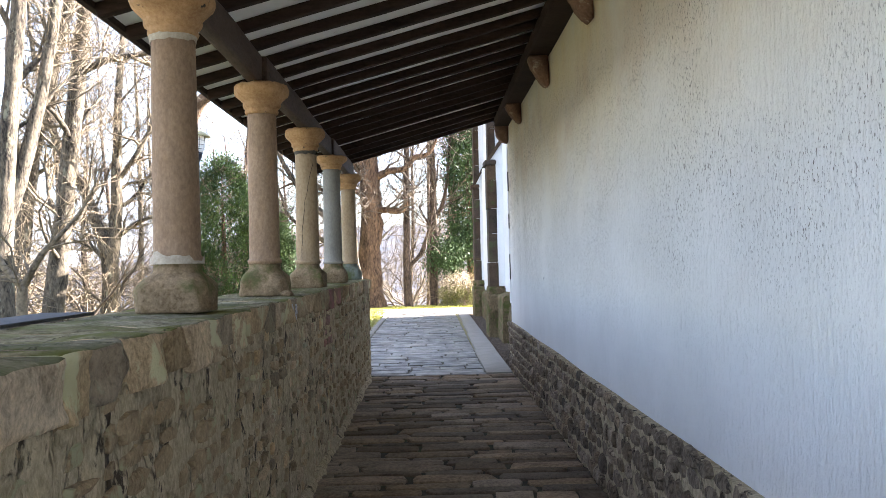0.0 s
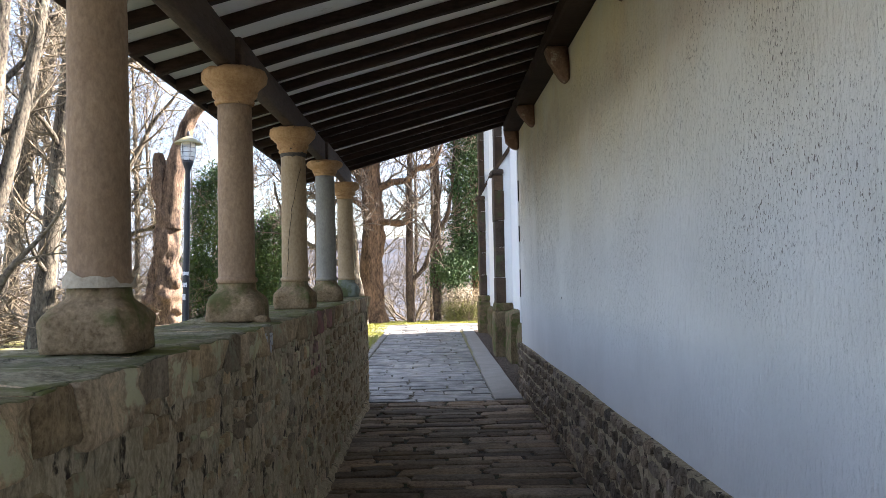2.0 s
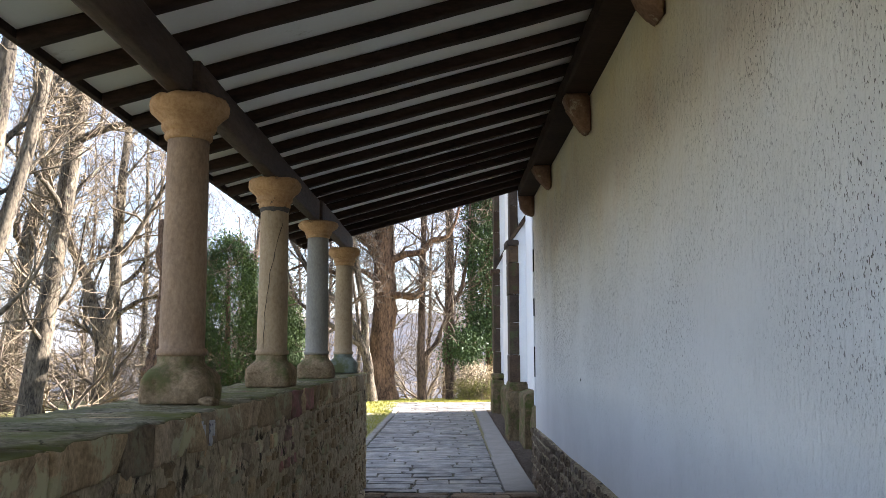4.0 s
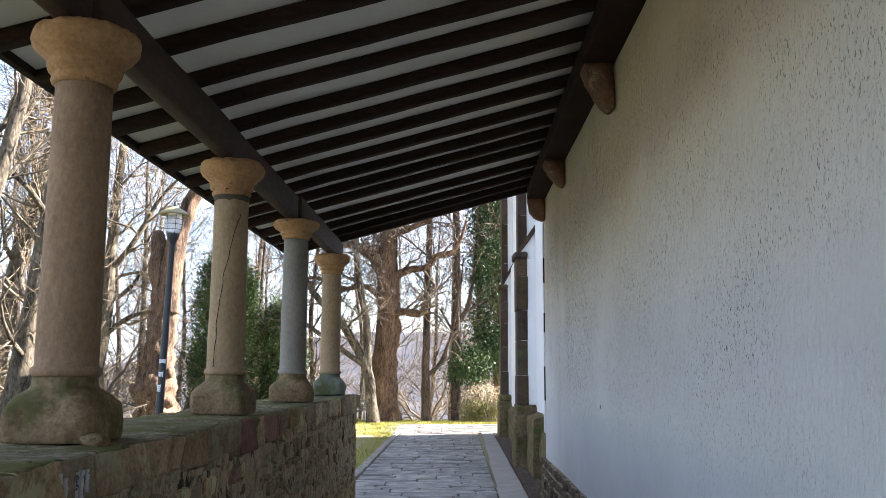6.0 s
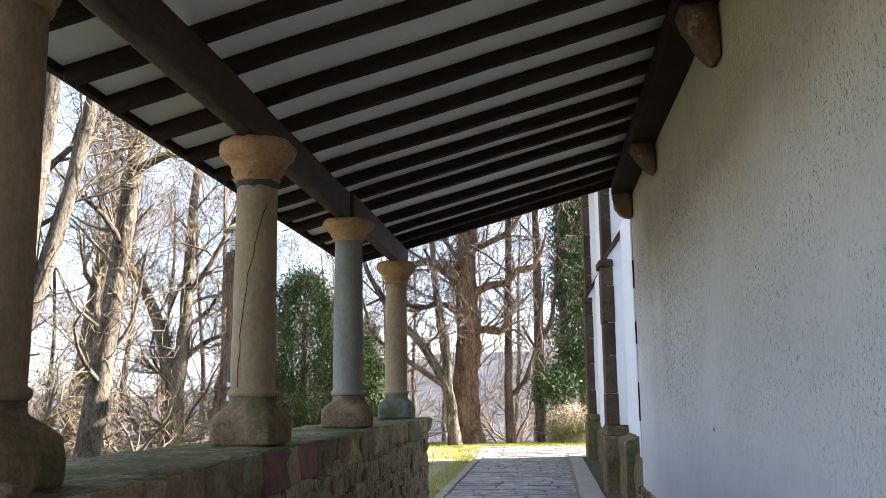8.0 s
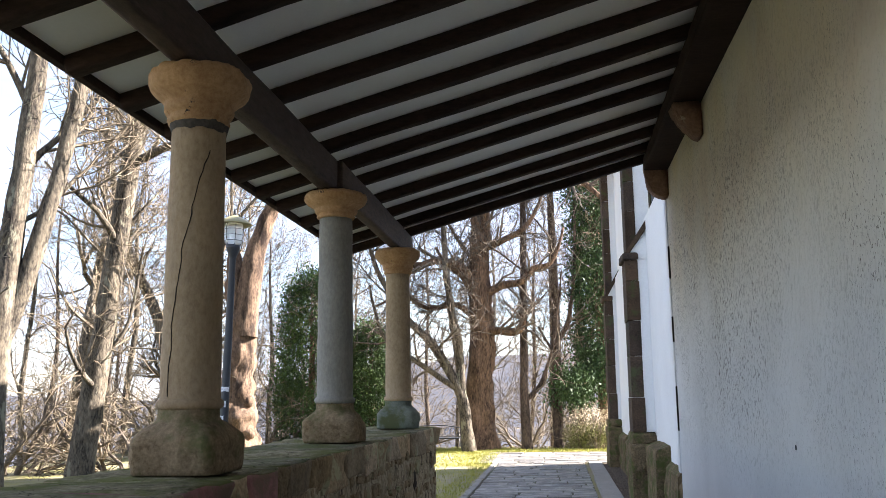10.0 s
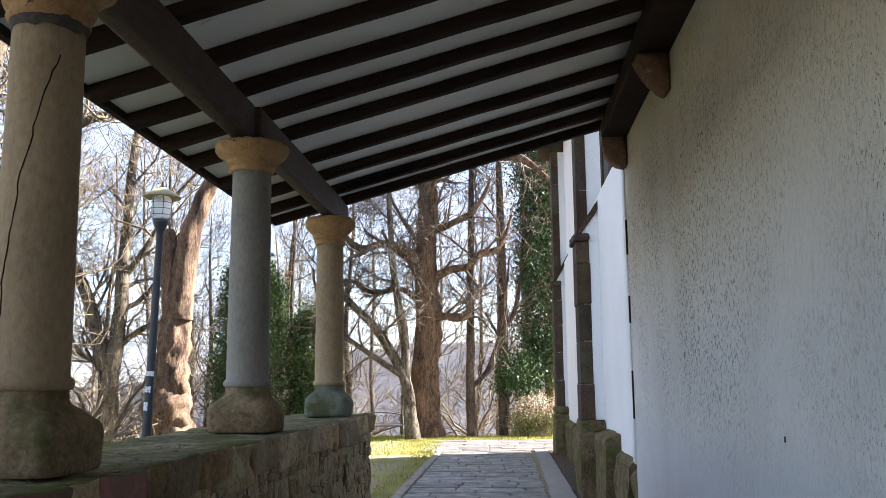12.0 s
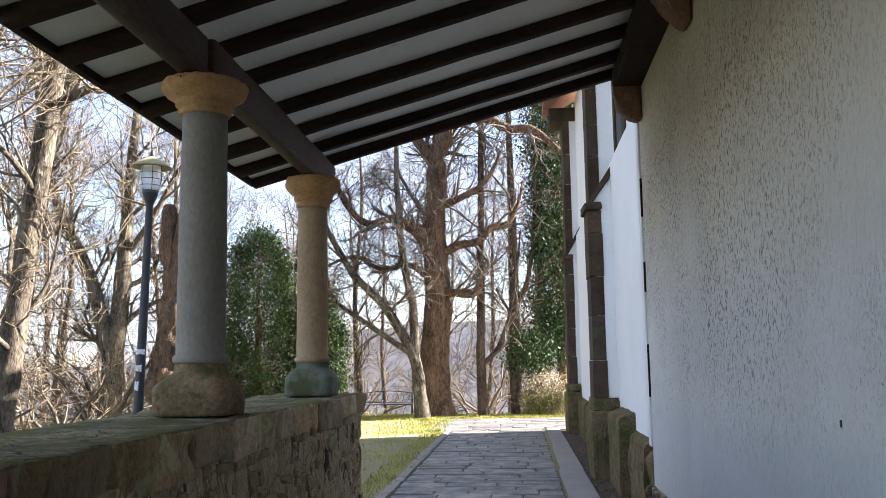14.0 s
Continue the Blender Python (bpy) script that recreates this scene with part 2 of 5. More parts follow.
M_STONE_PINK = mat("paint_smeared_stone", (0.30, 0.13, 0.125), (0.48, 0.25, 0.23), 7.0, 45, 0.9, 0.9, rand=0.3, stain_or_shade=(0.26, 0.17, 0.125), stain_scale=6, stain_lo=0.45, stain_hi=0.55, dist=0.018)
M_COPING = mat("coping_stone", (0.125, 0.105, 0.058), (0.40, 0.345, 0.215), 7.0, 40, 1.0, 1.0, spec=0.1, low=0.4, high=0.62, crack=5.0, crack_w=0.015, rand=0.15, stain_or_shade=(0.15, 0.155, 0.05), stain_scale=3.2, stain_lo=0.43, stain_hi=0.6, dist=0.02)
M_DADO = mat("dado_stone", (0.14, 0.10, 0.068), (0.50, 0.385, 0.265), 12.0, 60, 0.92, 1.0, rand=0.45, stretch=(1, 1, 0.55), dist=0.04, low=0.38, high=0.64, crack=12.0, crack_w=0.07)
M_FLAG = mat("sandstone_flag", (0.105, 0.075, 0.05), (0.33, 0.245, 0.165), 5.0, 40, 0.85, 1.0, rand=0.5, spec=0.2, dist=0.008)
M_SLATE = mat("blue_grey_flag", (0.105, 0.10, 0.093), (0.25, 0.238, 0.218), 4.0, 35, 0.6, 0.5, wet=0.34, rand=0.28, spec=0.5, dist=0.006, stain_or_shade=(0.23, 0.20, 0.155), stain_scale=2, stain_lo=0.52, stain_hi=0.66)
M_JOINT = mat("earth_joint", (0.022, 0.019, 0.013), (0.065, 0.055, 0.038), 8.0, 50, 0.97, 0.8, stain_or_shade=(0.055, 0.065, 0.022), stain_scale=3)
M_PATHJOINT = mat("gritty_joint", (0.045, 0.04, 0.03), (0.14, 0.12, 0.085), 8.0, 50, 0.97, 0.8, stain_or_shade=(0.07, 0.085, 0.03), stain_scale=3)
M_KERB = mat("concrete_kerb", (0.20, 0.185, 0.16), (0.33, 0.305, 0.27), 3.0, 60, 0.85, 0.4, dist=0.004)
M_GRAVEL = mat("gravel", (0.08, 0.058, 0.04), (0.29, 0.215, 0.15), 12.0, 60, 0.92, 0.9, rand=0.4, dist=0.02)
M_CHURCH = mat("weathered_ashlar", (0.022, 0.014, 0.009), (0.095, 0.06, 0.036), 3.5, 40, 0.9, 0.8, rand=0.2, stain_or_shade=(0.055, 0.06, 0.022), stain_scale=3.2, stain_lo=0.53, stain_hi=0.64, dist=0.02)
M_BARK = mat("grey_bark", (0.016, 0.013, 0.01), (0.18, 0.15, 0.105), 4.0, 26, 0.92, 1.0, stretch=(1, 1, 0.35), dist=0.05, stain_or_shade=(0.21, 0.20, 0.14), stain_scale=5, stain_lo=0.58, stain_hi=0.64, low=0.40, high=0.62)
M_OAK = mat("brown_bark", (0.035, 0.021, 0.013), (0.24, 0.155, 0.095), 5.0, 24, 0.93, 1.0, stretch=(1, 1, 0.3), dist=0.06, low=0.40, high=0.63)
M_DARKBARK = mat("dark_bark", (0.02, 0.015, 0.011), (0.14, 0.10, 0.072), 5.0, 26, 0.93, 1.0, stretch=(1, 1, 0.3), dist=0.05, low=0.40, high=0.63)
M_DEAD = mat("dead_wood", (0.025, 0.015, 0.01), (0.27, 0.18, 0.115), 6.0, 30, 0.93, 1.0, stretch=(1, 1, 0.35), dist=0.05, stain_or_shade=(0.04, 0.026, 0.018), stain_scale=3.2, stain_lo=0.52, stain_hi=0.62)
M_TWIG = mat("twig_bark", (0.035, 0.027, 0.018), (0.25, 0.20, 0.13), 3.0, 20, 0.85, 0.0)
M_TWIG_DARK = mat("grey_twig", (0.045, 0.036, 0.029), (0.18, 0.145, 0.105), 3.0, 20, 0.85, 0.0)
M_THUJA = leaf_mat("cypress_leaf", (0.010, 0.03, 0.007), (0.085, 0.14, 0.03))
M_IVY = leaf_mat("ivy_leaf", (0.010, 0.032, 0.009), (0.06, 0.105, 0.028))
M_BUSH = leaf_mat("bush_leaf", (0.10, 0.115, 0.025), (0.28, 0.27, 0.09))
M_BUSH_TIP = leaf_mat("dry_flower_head", (0.38, 0.31, 0.20), (0.55, 0.47, 0.33))
M_GRASSBLADE = leaf_mat("grass_blade", (0.18, 0.20, 0.035), (0.46, 0.43, 0.09))
M_IRON = mat("painted_iron", (0.010, 0.012, 0.015), (0.024, 0.028, 0.034), 4.0, 60, 0.45, 0.15, spec=0.5, dist=0.002)
M_BRASS = mat("verdigris_metal", (0.22, 0.195, 0.09), (0.38, 0.335, 0.19), 6.0, 50, 0.5, 0.2, dist=0.002)
M_STICKER = mat("paper_sticker", (0.55, 0.56, 0.58), (0.75, 0.76, 0.78), 25.0, 90, 0.7, 0.0, stain_or_shade=(0.12, 0.13, 0.2), stain_scale=45, stain_lo=0.55, stain_hi=0.6)
M_CORBEL = mat("brown_corbel", (0.13, 0.075, 0.052), (0.32, 0.20, 0.145), 7.0, 50, 0.9, 0.7, dist=0.01, stain_or_shade=(0.40, 0.34, 0.26), stain_scale=9, stain_lo=0.6, stain_hi=0.66)
M_DARKMORTAR = mat("dark_mortar", (0.05, 0.043, 0.037), (0.13, 0.112, 0.092), 9.0, 60, 0.95, 0.6)
M_CRACK = mat("dark_crack", (0.01, 0.008, 0.006), (0.03, 0.022, 0.016), 10, 60, 0.95, 0.0)
M_SLATEDARK = mat("dark_slate", (0.05, 0.052, 0.058), (0.10, 0.102, 0.108), 4.0, 50, 0.85, 0.3, dist=0.003)
M_ROOF = mat("clay_roof", (0.16, 0.075, 0.04), (0.32, 0.17, 0.10), 4.0, 40, 0.9, 0.5)


def glass_mat():
    m = bpy.data.materials.new("lantern_glass")
    m.use_nodes = True
    b = m.node_tree.nodes["Principled BSDF"]
    b.inputs["Base Color"].default_value = (0.9, 0.92, 0.9, 1)
    b.inputs["Roughness"].default_value = 0.35
    b.inputs["Transmission Weight"].default_value = 0.75
    return m


M_GLASS = glass_mat()


def ground_mat():
    """Short turf, bare earth and, beyond the plateau's edge, leafless winter woods tinted blue-grey for haze."""
    m = mat("turf", (0.13, 0.13, 0.038), (0.36, 0.33, 0.10), 1.6, 22, 0.95, 0.9, stain_or_shade=(0.27, 0.23, 0.15), stain_scale=0.9, stain_lo=0.36, stain_hi=0.62, dist=0.03)
    t = m.node_tree
    n, l = t.nodes, t.links
    b = n["Principled BSDF"]
    old = b.inputs["Base Color"].links[0].from_socket
    geo = n.new("ShaderNodeNewGeometry")
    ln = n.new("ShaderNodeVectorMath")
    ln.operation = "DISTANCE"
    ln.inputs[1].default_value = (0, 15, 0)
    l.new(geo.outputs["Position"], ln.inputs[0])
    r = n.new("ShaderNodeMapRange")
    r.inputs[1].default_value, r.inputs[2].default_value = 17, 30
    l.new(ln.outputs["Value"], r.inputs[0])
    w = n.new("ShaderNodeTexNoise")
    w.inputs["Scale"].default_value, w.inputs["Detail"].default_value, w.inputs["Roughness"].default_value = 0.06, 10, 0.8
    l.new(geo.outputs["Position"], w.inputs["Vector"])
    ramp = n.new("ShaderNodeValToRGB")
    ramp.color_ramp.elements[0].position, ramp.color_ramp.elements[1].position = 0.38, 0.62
    # wood colours with the haze of the far hills mixed in as blue-grey
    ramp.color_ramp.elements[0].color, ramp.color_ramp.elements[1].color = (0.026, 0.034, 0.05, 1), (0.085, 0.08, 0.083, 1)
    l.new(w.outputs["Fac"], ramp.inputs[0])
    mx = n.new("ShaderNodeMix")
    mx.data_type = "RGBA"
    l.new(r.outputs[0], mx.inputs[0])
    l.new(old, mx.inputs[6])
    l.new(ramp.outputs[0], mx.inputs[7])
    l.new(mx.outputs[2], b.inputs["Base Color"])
    return m


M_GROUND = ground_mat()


# ---- mesh helpers ----
def box(bm, x0, x1, y0, y1, z0, z1):
    v = [bm.verts.new((x, y, z)) for z in (z0, z1) for y in (y0, y1) for x in (x0, x1)]
    return [bm.faces.new([v[i] for i in f]) for f in ((0, 2, 3, 1), (4, 5, 7, 6), (0, 1, 5, 4), (2, 6, 7, 3), (0, 4, 6, 2), (1, 3, 7, 5))]


def rounded_box(x0, x1, y0, y1, z0, z1, bevel=0.01, segs=2):
    bm = bmesh.new()
    box(bm, x0, x1, y0, y1, z0, z1)
    bmesh.ops.bevel(bm, geom=bm.edges[:], offset=bevel, segments=segs, affect="EDGES", profile=0.6)
    return bm


def mesh_of(name, bm, material, smooth=False):
    me = bpy.data.meshes.new(name)
    bmesh.ops.recalc_face_normals(bm, faces=bm.faces[:])
    bm.to_mesh(me)
    bm.free()
    me.materials.append(material)
    if smooth:
        me.polygons.foreach_set("use_smooth", [True] * len(me.polygons))
    return me


def part(name, bm, material, parent, label="", smooth=False):
    ob = new(name, bm if isinstance(bm, bpy.types.Mesh) else mesh_of(name, bm, material, smooth))
    ob.parent = parent
    return tagged(ob, label)


def structure(name, bm, material, label, category, smooth=False):
    return tagged(new(name, mesh_of(name, bm, material, smooth)), label, category, kind="structure")


def thing(name, loc, label, category, group="", rot=0.0):
    ob = new(name)
    ob.empty_display_size = 0.1
    ob.matrix_world = pose(*loc, 0, 0, rot)
    return tagged(ob, label, category, group)


def lathe(profile, sides=40, wobble=0.0, seed=0.0):
    """A turned shape from rows of (radius, height)."""
    bm = bmesh.new()
    rings = []
    for r, z in profile:
        ring = []
        for i in range(sides):
            a = 2 * math.pi * i / sides
            k = r * (1 + wobble * noise.noise((math.cos(a) * 1.5 + seed, math.sin(a) * 1.5, z * 7))
                     + wobble * 0.5 * noise.noise((math.cos(a) * 5 + seed, math.sin(a) * 5, z * 22)))
            ring.append(bm.verts.new((k * math.cos(a), k * math.sin(a), z)))
        rings.append(ring)
    for a, b in zip(rings, rings[1:]):
        for i in range(sides):
            bm.faces.new((a[i], a[(i + 1) % sides], b[(i + 1) % sides], b[i]))
    bm.faces.new(rings[0][::-1])
    bm.faces.new(rings[-1])
    return bm


class Tubes:
    """Gathers tapered tubes into one mesh."""

    def __init__(self):
        self.v, self.f = [], []

    def add(self, pts, rads, sides, lump=0.0):
        base = len(self.v)
        up = Vector((0.31, 0.17, 0.93))
        u = None
        for i, p in enumerate(pts):
            d = (pts[min(i + 1, len(pts) - 1)] - pts[max(i - 1, 0)]).normalized()
            if u is None:
                u = d.cross(up if abs(d.dot(up)) < 0.95 else Vector((1, 0, 0))).normalized()
            else:
                u = (u - d * u.dot(d)).normalized()
            w = d.cross(u)
            for k in range(sides):
                a = 2 * math.pi * k / sides
                r = rads[i]
                if lump:
                    r *= 1 + lump * noise.noise((p.x * 2 + math.cos(a) * 1.3, p.y * 2 + math.sin(a) * 1.3, p.z * 2.2)) \
                        + lump * 0.6 * noise.noise((p.x + math.cos(a) * 4, p.y + math.sin(a) * 4, p.z * 5))
                q = p + (u * math.cos(a) + w * math.sin(a)) * r
                self.v.append((q.x, q.y, q.z))
        for i in range(len(pts) - 1):
            for k in range(sides):
                a, b = base + i * sides + k, base + i * sides + (k + 1) % sides
                self.f.append((a, b, b + sides, a + sides))
        self.f.append(tuple(base + (len(pts) - 1) * sides + k for k in range(sides)))

    def mesh(self, name, material, smooth=True):
        me = bpy.data.meshes.new(name)
        me.from_pydata(self.v, [], self.f)
        me.materials.append(material)
        if smooth:
            me.polygons.foreach_set("use_smooth", [True] * len(me.polygons))
        return me


def smooth_line(ctrl, per=6):
    """A smooth run of points through the given ones."""
    c = [Vector(p) for p in ctrl]
    out = []
    for i in range(len(c) - 1):
        p0, p1, p2, p3 = c[max(i - 1, 0)], c[i], c[i + 1], c[min(i + 2, len(c) - 1)]
        for k in range(per):
            t = k / per
            out.append(0.5 * ((2 * p1) + (p2 - p0) * t + (2 * p0 - 5 * p1 + 4 * p2 - p3) * t * t + (3 * p1 - p0 - 3 * p2 + p3) * t ** 3))
    out.append(c[-1])
    return out


# ---- large structure ----
WALL_X, DADO_X, DADO_Z = 1.05, 1.0, 0.63
PAR_IN, PAR_OUT, PAR_TOP, PAR_END = -0.82, -1.40, 1.24, 11.9
BACK = -0.9
FLOOR_END = 11.46
RAF_W, RAF_H = 0.070, 0.068
RAFTERS = [11.90, 11.53, 11.10, 10.65, 10.13, 9.75, 9.36, 8.97, 8.54, 8.13, 7.73, 7.31, 6.97, 6.55, 6.15] + [5.73 - 0.42 * k for k in range(16)]


def raf_z(x):
    """Height of the rafters' underside across the portico."""
    return 2.768 + 0.275 * (x + 1.03)


def ground_height(x, y):
    d = max(0.0, y - 31.0) + max(0.0, -13.0 - x) * 0.9 + max(0.0, x - 16.0) + max(0.0, -12.0 - y)
    r = math.hypot(x, y - 15.0)
    fall = -48.0 * (1 - math.exp(-d / 110.0)) * min(1.0, 0.45 + d / 60)
    rise = 0.0
    if r > 150:
        a = math.atan2(x, y - 15.0)
        left = min(1.0, max(0.0, (-a - 0.12) / 0.35))
        crest = (98 - 42 * left) * (0.86 + 0.28 * noise.noise((math.cos(a) * 3.1, math.sin(a) * 3.1, 2.0)) + 0.06 * noise.noise((math.cos(a) * 16, math.sin(a) * 16, 5)))
        k = min(1.0, (r - 150) / 720.0)
        rise = crest * k * k * (3 - 2 * k) + 6 * k * noise.noise((x * 0.012, y * 0.012, 1))
    lump = 0.0 if d <= 0 else min(1.0, d / 12) * (1.1 * noise.noise((x * 0.09, y * 0.09, 3)) + 0.4 * noise.noise((x * 0.3, y * 0.3, 8)))
    small = 0.02 * noise.noise((x * 0.8, y * 0.8, 0)) if d <= 0 and x < -1.7 else 0.0
    return -0.035 + fall + rise + lump + small


def build_ground():
    me = bpy.data.meshes.new("ground")
    radii = [0.0] + [0.9 * 1.085 ** i for i in range(98)]
    sides = 168
    v, f = [(0, 15, ground_height(0, 15))], []
    for r in radii[1:]:
        for k in range(sides):
            a = 2 * math.pi * k / sides
            x, y = r * math.sin(a), 15 + r * math.cos(a)
            v.append((x, y, ground_height(x, y)))
    for k in range(sides):
        f.append((0, 1 + (k + 1) % sides, 1 + k))
    for i in range(len(radii) - 2):
        for k in range(sides):
            a, b = 1 + i * sides + k, 1 + i * sides + (k + 1) % sides
            f.append((a, b, b + sides, a + sides))
    me.from_pydata(v, [], f)
    me.polygons.foreach_set("use_smooth", [True] * len(me.polygons))
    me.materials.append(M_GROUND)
    return tagged(new("ground", me), "patchy winter turf falling away to wooded hills", "ground", kind="structure")


build_ground()

# bed under the covered walk, and under the open path
bm = bmesh.new()
box(bm, PAR_OUT, DADO_X + 0.4, BACK, FLOOR_END, -0.3, -0.022)
floor = structure("floor", bm, M_JOINT, "worn sandstone flags laid in uneven courses under the portico", "floor")
bm = bmesh.new()
box(bm, -1.36, 0.66, FLOOR_END + 0.003, 24.9, -0.3, -0.016)
box(bm, -1.75, 3.2, 24.903, 28.6, -0.3, -0.016)
path = structure("pavement", bm, M_PATHJOINT, "blue-grey stone path with grassy joints beside the church", "path")

# church wall along the portico, with its stone foot
bm = bmesh.new()
box(bm, WALL_X, WALL_X + 0.55, BACK, 11.98, 0, 3.48)
bmesh.ops.subdivide_edges(bm, edges=[e for e in bm.edges if abs(e.verts[0].co.y - e.verts[1].co.y) > 5], cuts=40)
for v in bm.verts:
    if v.co.x < WALL_X + 0.1:
        v.co.x += 0.018 * noise.noise((0, v.co.y * 0.7, v.co.z))
wall_east = structure("wall_east", bm, M_PLASTER, "long whitewashed roughcast church wall, flecked, with warm bounce light tinted in under the roof", "wall")
bm = bmesh.new()
box(bm, DADO_X + 0.012, WALL_X + 0.03, BACK, 12.02, -0.2, DADO_Z - 0.01)
dado = structure("trim", bm, M_WALLMORTAR, "rough dark stone foot of the whitewashed wall", "wall base")

# smooth edge of the portico wall, with three narrow open joints
edge = thing("wall_edge", (0, 0, 0), "smooth whitewashed wall end with narrow dark open joints", "wall edge")
part("edge_face", rounded_box(WALL_X - 0.012, WALL_X + 0.3, 11.985, 12.10, 0.86, 3.55, 0.012), M_WHITE, edge)
for z0, z1 in ((1.18, 1.52), (1.86, 2.06), (2.36, 2.62)):
    part("joint", rounded_box(WALL_X - 0.016, WALL_X + 0.02, 11.962, 11.972, z0, z1, 0.004, 1), M_CRACK, edge, "dark open joint")

# the church beyond the portico
bm = bmesh.new()
box(bm, 1.42, 2.2, 12.102, 24.4, 0, 3.9)
structure("wall_north_low", bm, M_WHITE, "whitewashed lower church wall above a stone plinth", "wall")
bm = bmesh.new()
box(bm, 1.50, 2.2, 12.0, 24.4, 3.903, 6.75)
structure("wall_north_high", bm, M_WHITE, "whitewashed upper church wall set slightly back", "wall")
bm = bmesh.new()
box(bm, 2.203, 9.5, 12.0, 24.4, -0.2, 6.75)
structure("wall_nave", bm, M_WHITE, "whitewashed mass of the church", "wall")
bm = bmesh.new()
box(bm, WALL_X + 0.553, 8.2, BACK, 11.997, -0.2, 3.5)
structure("wall_annex", bm, M_WHITE, "low whitewashed annex behind the portico wall", "wall")
bm = bmesh.new()
v = [bm.verts.new((x, y, z)) for y in (BACK - 0.2, 11.99) for x, z in ((WALL_X + 0.22, 3.62), (5.0, 4.5), (8.5, 3.5), (8.5, 3.4), (WALL_X + 0.56, 3.503))]
for f in ((0, 1, 2, 3, 4), (9, 8, 7, 6, 5), (0, 5, 6, 1), (1, 6, 7, 2), (2, 7, 8, 3), (3, 8, 9, 4), (4, 9, 5, 0)):
    bm.faces.new([v[i] for i in f])
structure("annex_roof", bm, M_ROOF, "low clay-tiled roof of the annex", "roof")
bm = bmesh.new()
v = [bm.verts.new(p) for p in ((0.85, 11.5, 6.66), (5.9, 11.5, 9.3), (10.4, 11.5, 6.66), (0.85, 24.95, 6.66), (5.9, 24.95, 9.3), (10.4, 24.95, 6.66),
                               (0.85, 11.5, 6.82), (5.9, 11.5, 9.46), (10.4, 11.5, 6.82), (0.85, 24.95, 6.82), (5.9, 24.95, 9.46), (10.4, 24.95, 6.82))]
for f in ((0, 3, 4, 1), (1, 4, 5, 2), (6, 7, 10, 9), (7, 8, 11, 10), (0, 1, 7, 6), (1, 2, 8, 7), (3, 9, 10, 4), (4, 10, 11, 5), (0, 6, 9, 3), (2, 5, 11, 8)):
    bm.faces.new([v[i] for i in f])
structure("roof", bm, M_ROOF, "low clay-tiled church roof with projecting eaves", "roof")

# portico ceiling: painted boards over the rafters, and the tiles' weight above
bm = bmesh.new()
x0, x1 = -1.60, WALL_X + 0.2
v = [bm.verts.new(p) for p in ((x0, BACK, raf_z(x0) + RAF_H), (x1, BACK, raf_z(x1) + RAF_H), (x1, 11.99, raf_z(x1) + RAF_H), (x0, 11.99, raf_z(x0) + RAF_H),
                               (x0, BACK, raf_z(x0) + 0.094), (x1, BACK, raf_z(x1) + 0.094), (x1, 11.99, raf_z(x1) + 0.094), (x0, 11.99, raf_z(x0) + 0.094))]
for f in ((0, 1, 2, 3), (7, 6, 5, 4), (0, 4, 5, 1), (1, 5, 6, 2), (2, 6, 7, 3), (3, 7, 4, 0)):
    bm.faces.new([v[i] for i in f])
structure("ceiling", bm, M_SOFFIT, "off-white painted boards between dark rafters", "ceiling")
bm = bmesh.new()
x0 = -1.64
v = [bm.verts.new(p) for p in ((x0, BACK, raf_z(x0) + 0.110), (x1, BACK, raf_z(x1) + 0.110), (x1, 12.03, raf_z(x1) + 0.110), (x0, 12.03, raf_z(x0) + 0.110),
                               (x0, BACK, raf_z(x0) + 0.2), (x1, BACK, raf_z(x1) + 0.2), (x1, 12.03, raf_z(x1) + 0.2), (x0, 12.03, raf_z(x0) + 0.2))]
for f in ((0, 1, 2, 3), (7, 6, 5, 4), (0, 4, 5, 1), (1, 5, 6, 2), (2, 6, 7, 3), (3, 7, 4, 0)):
    bm.faces.new([v[i] for i in f])
structure("portico_roof", bm, M_ROOF, "lean-to clay tile roof over the portico", "roof")


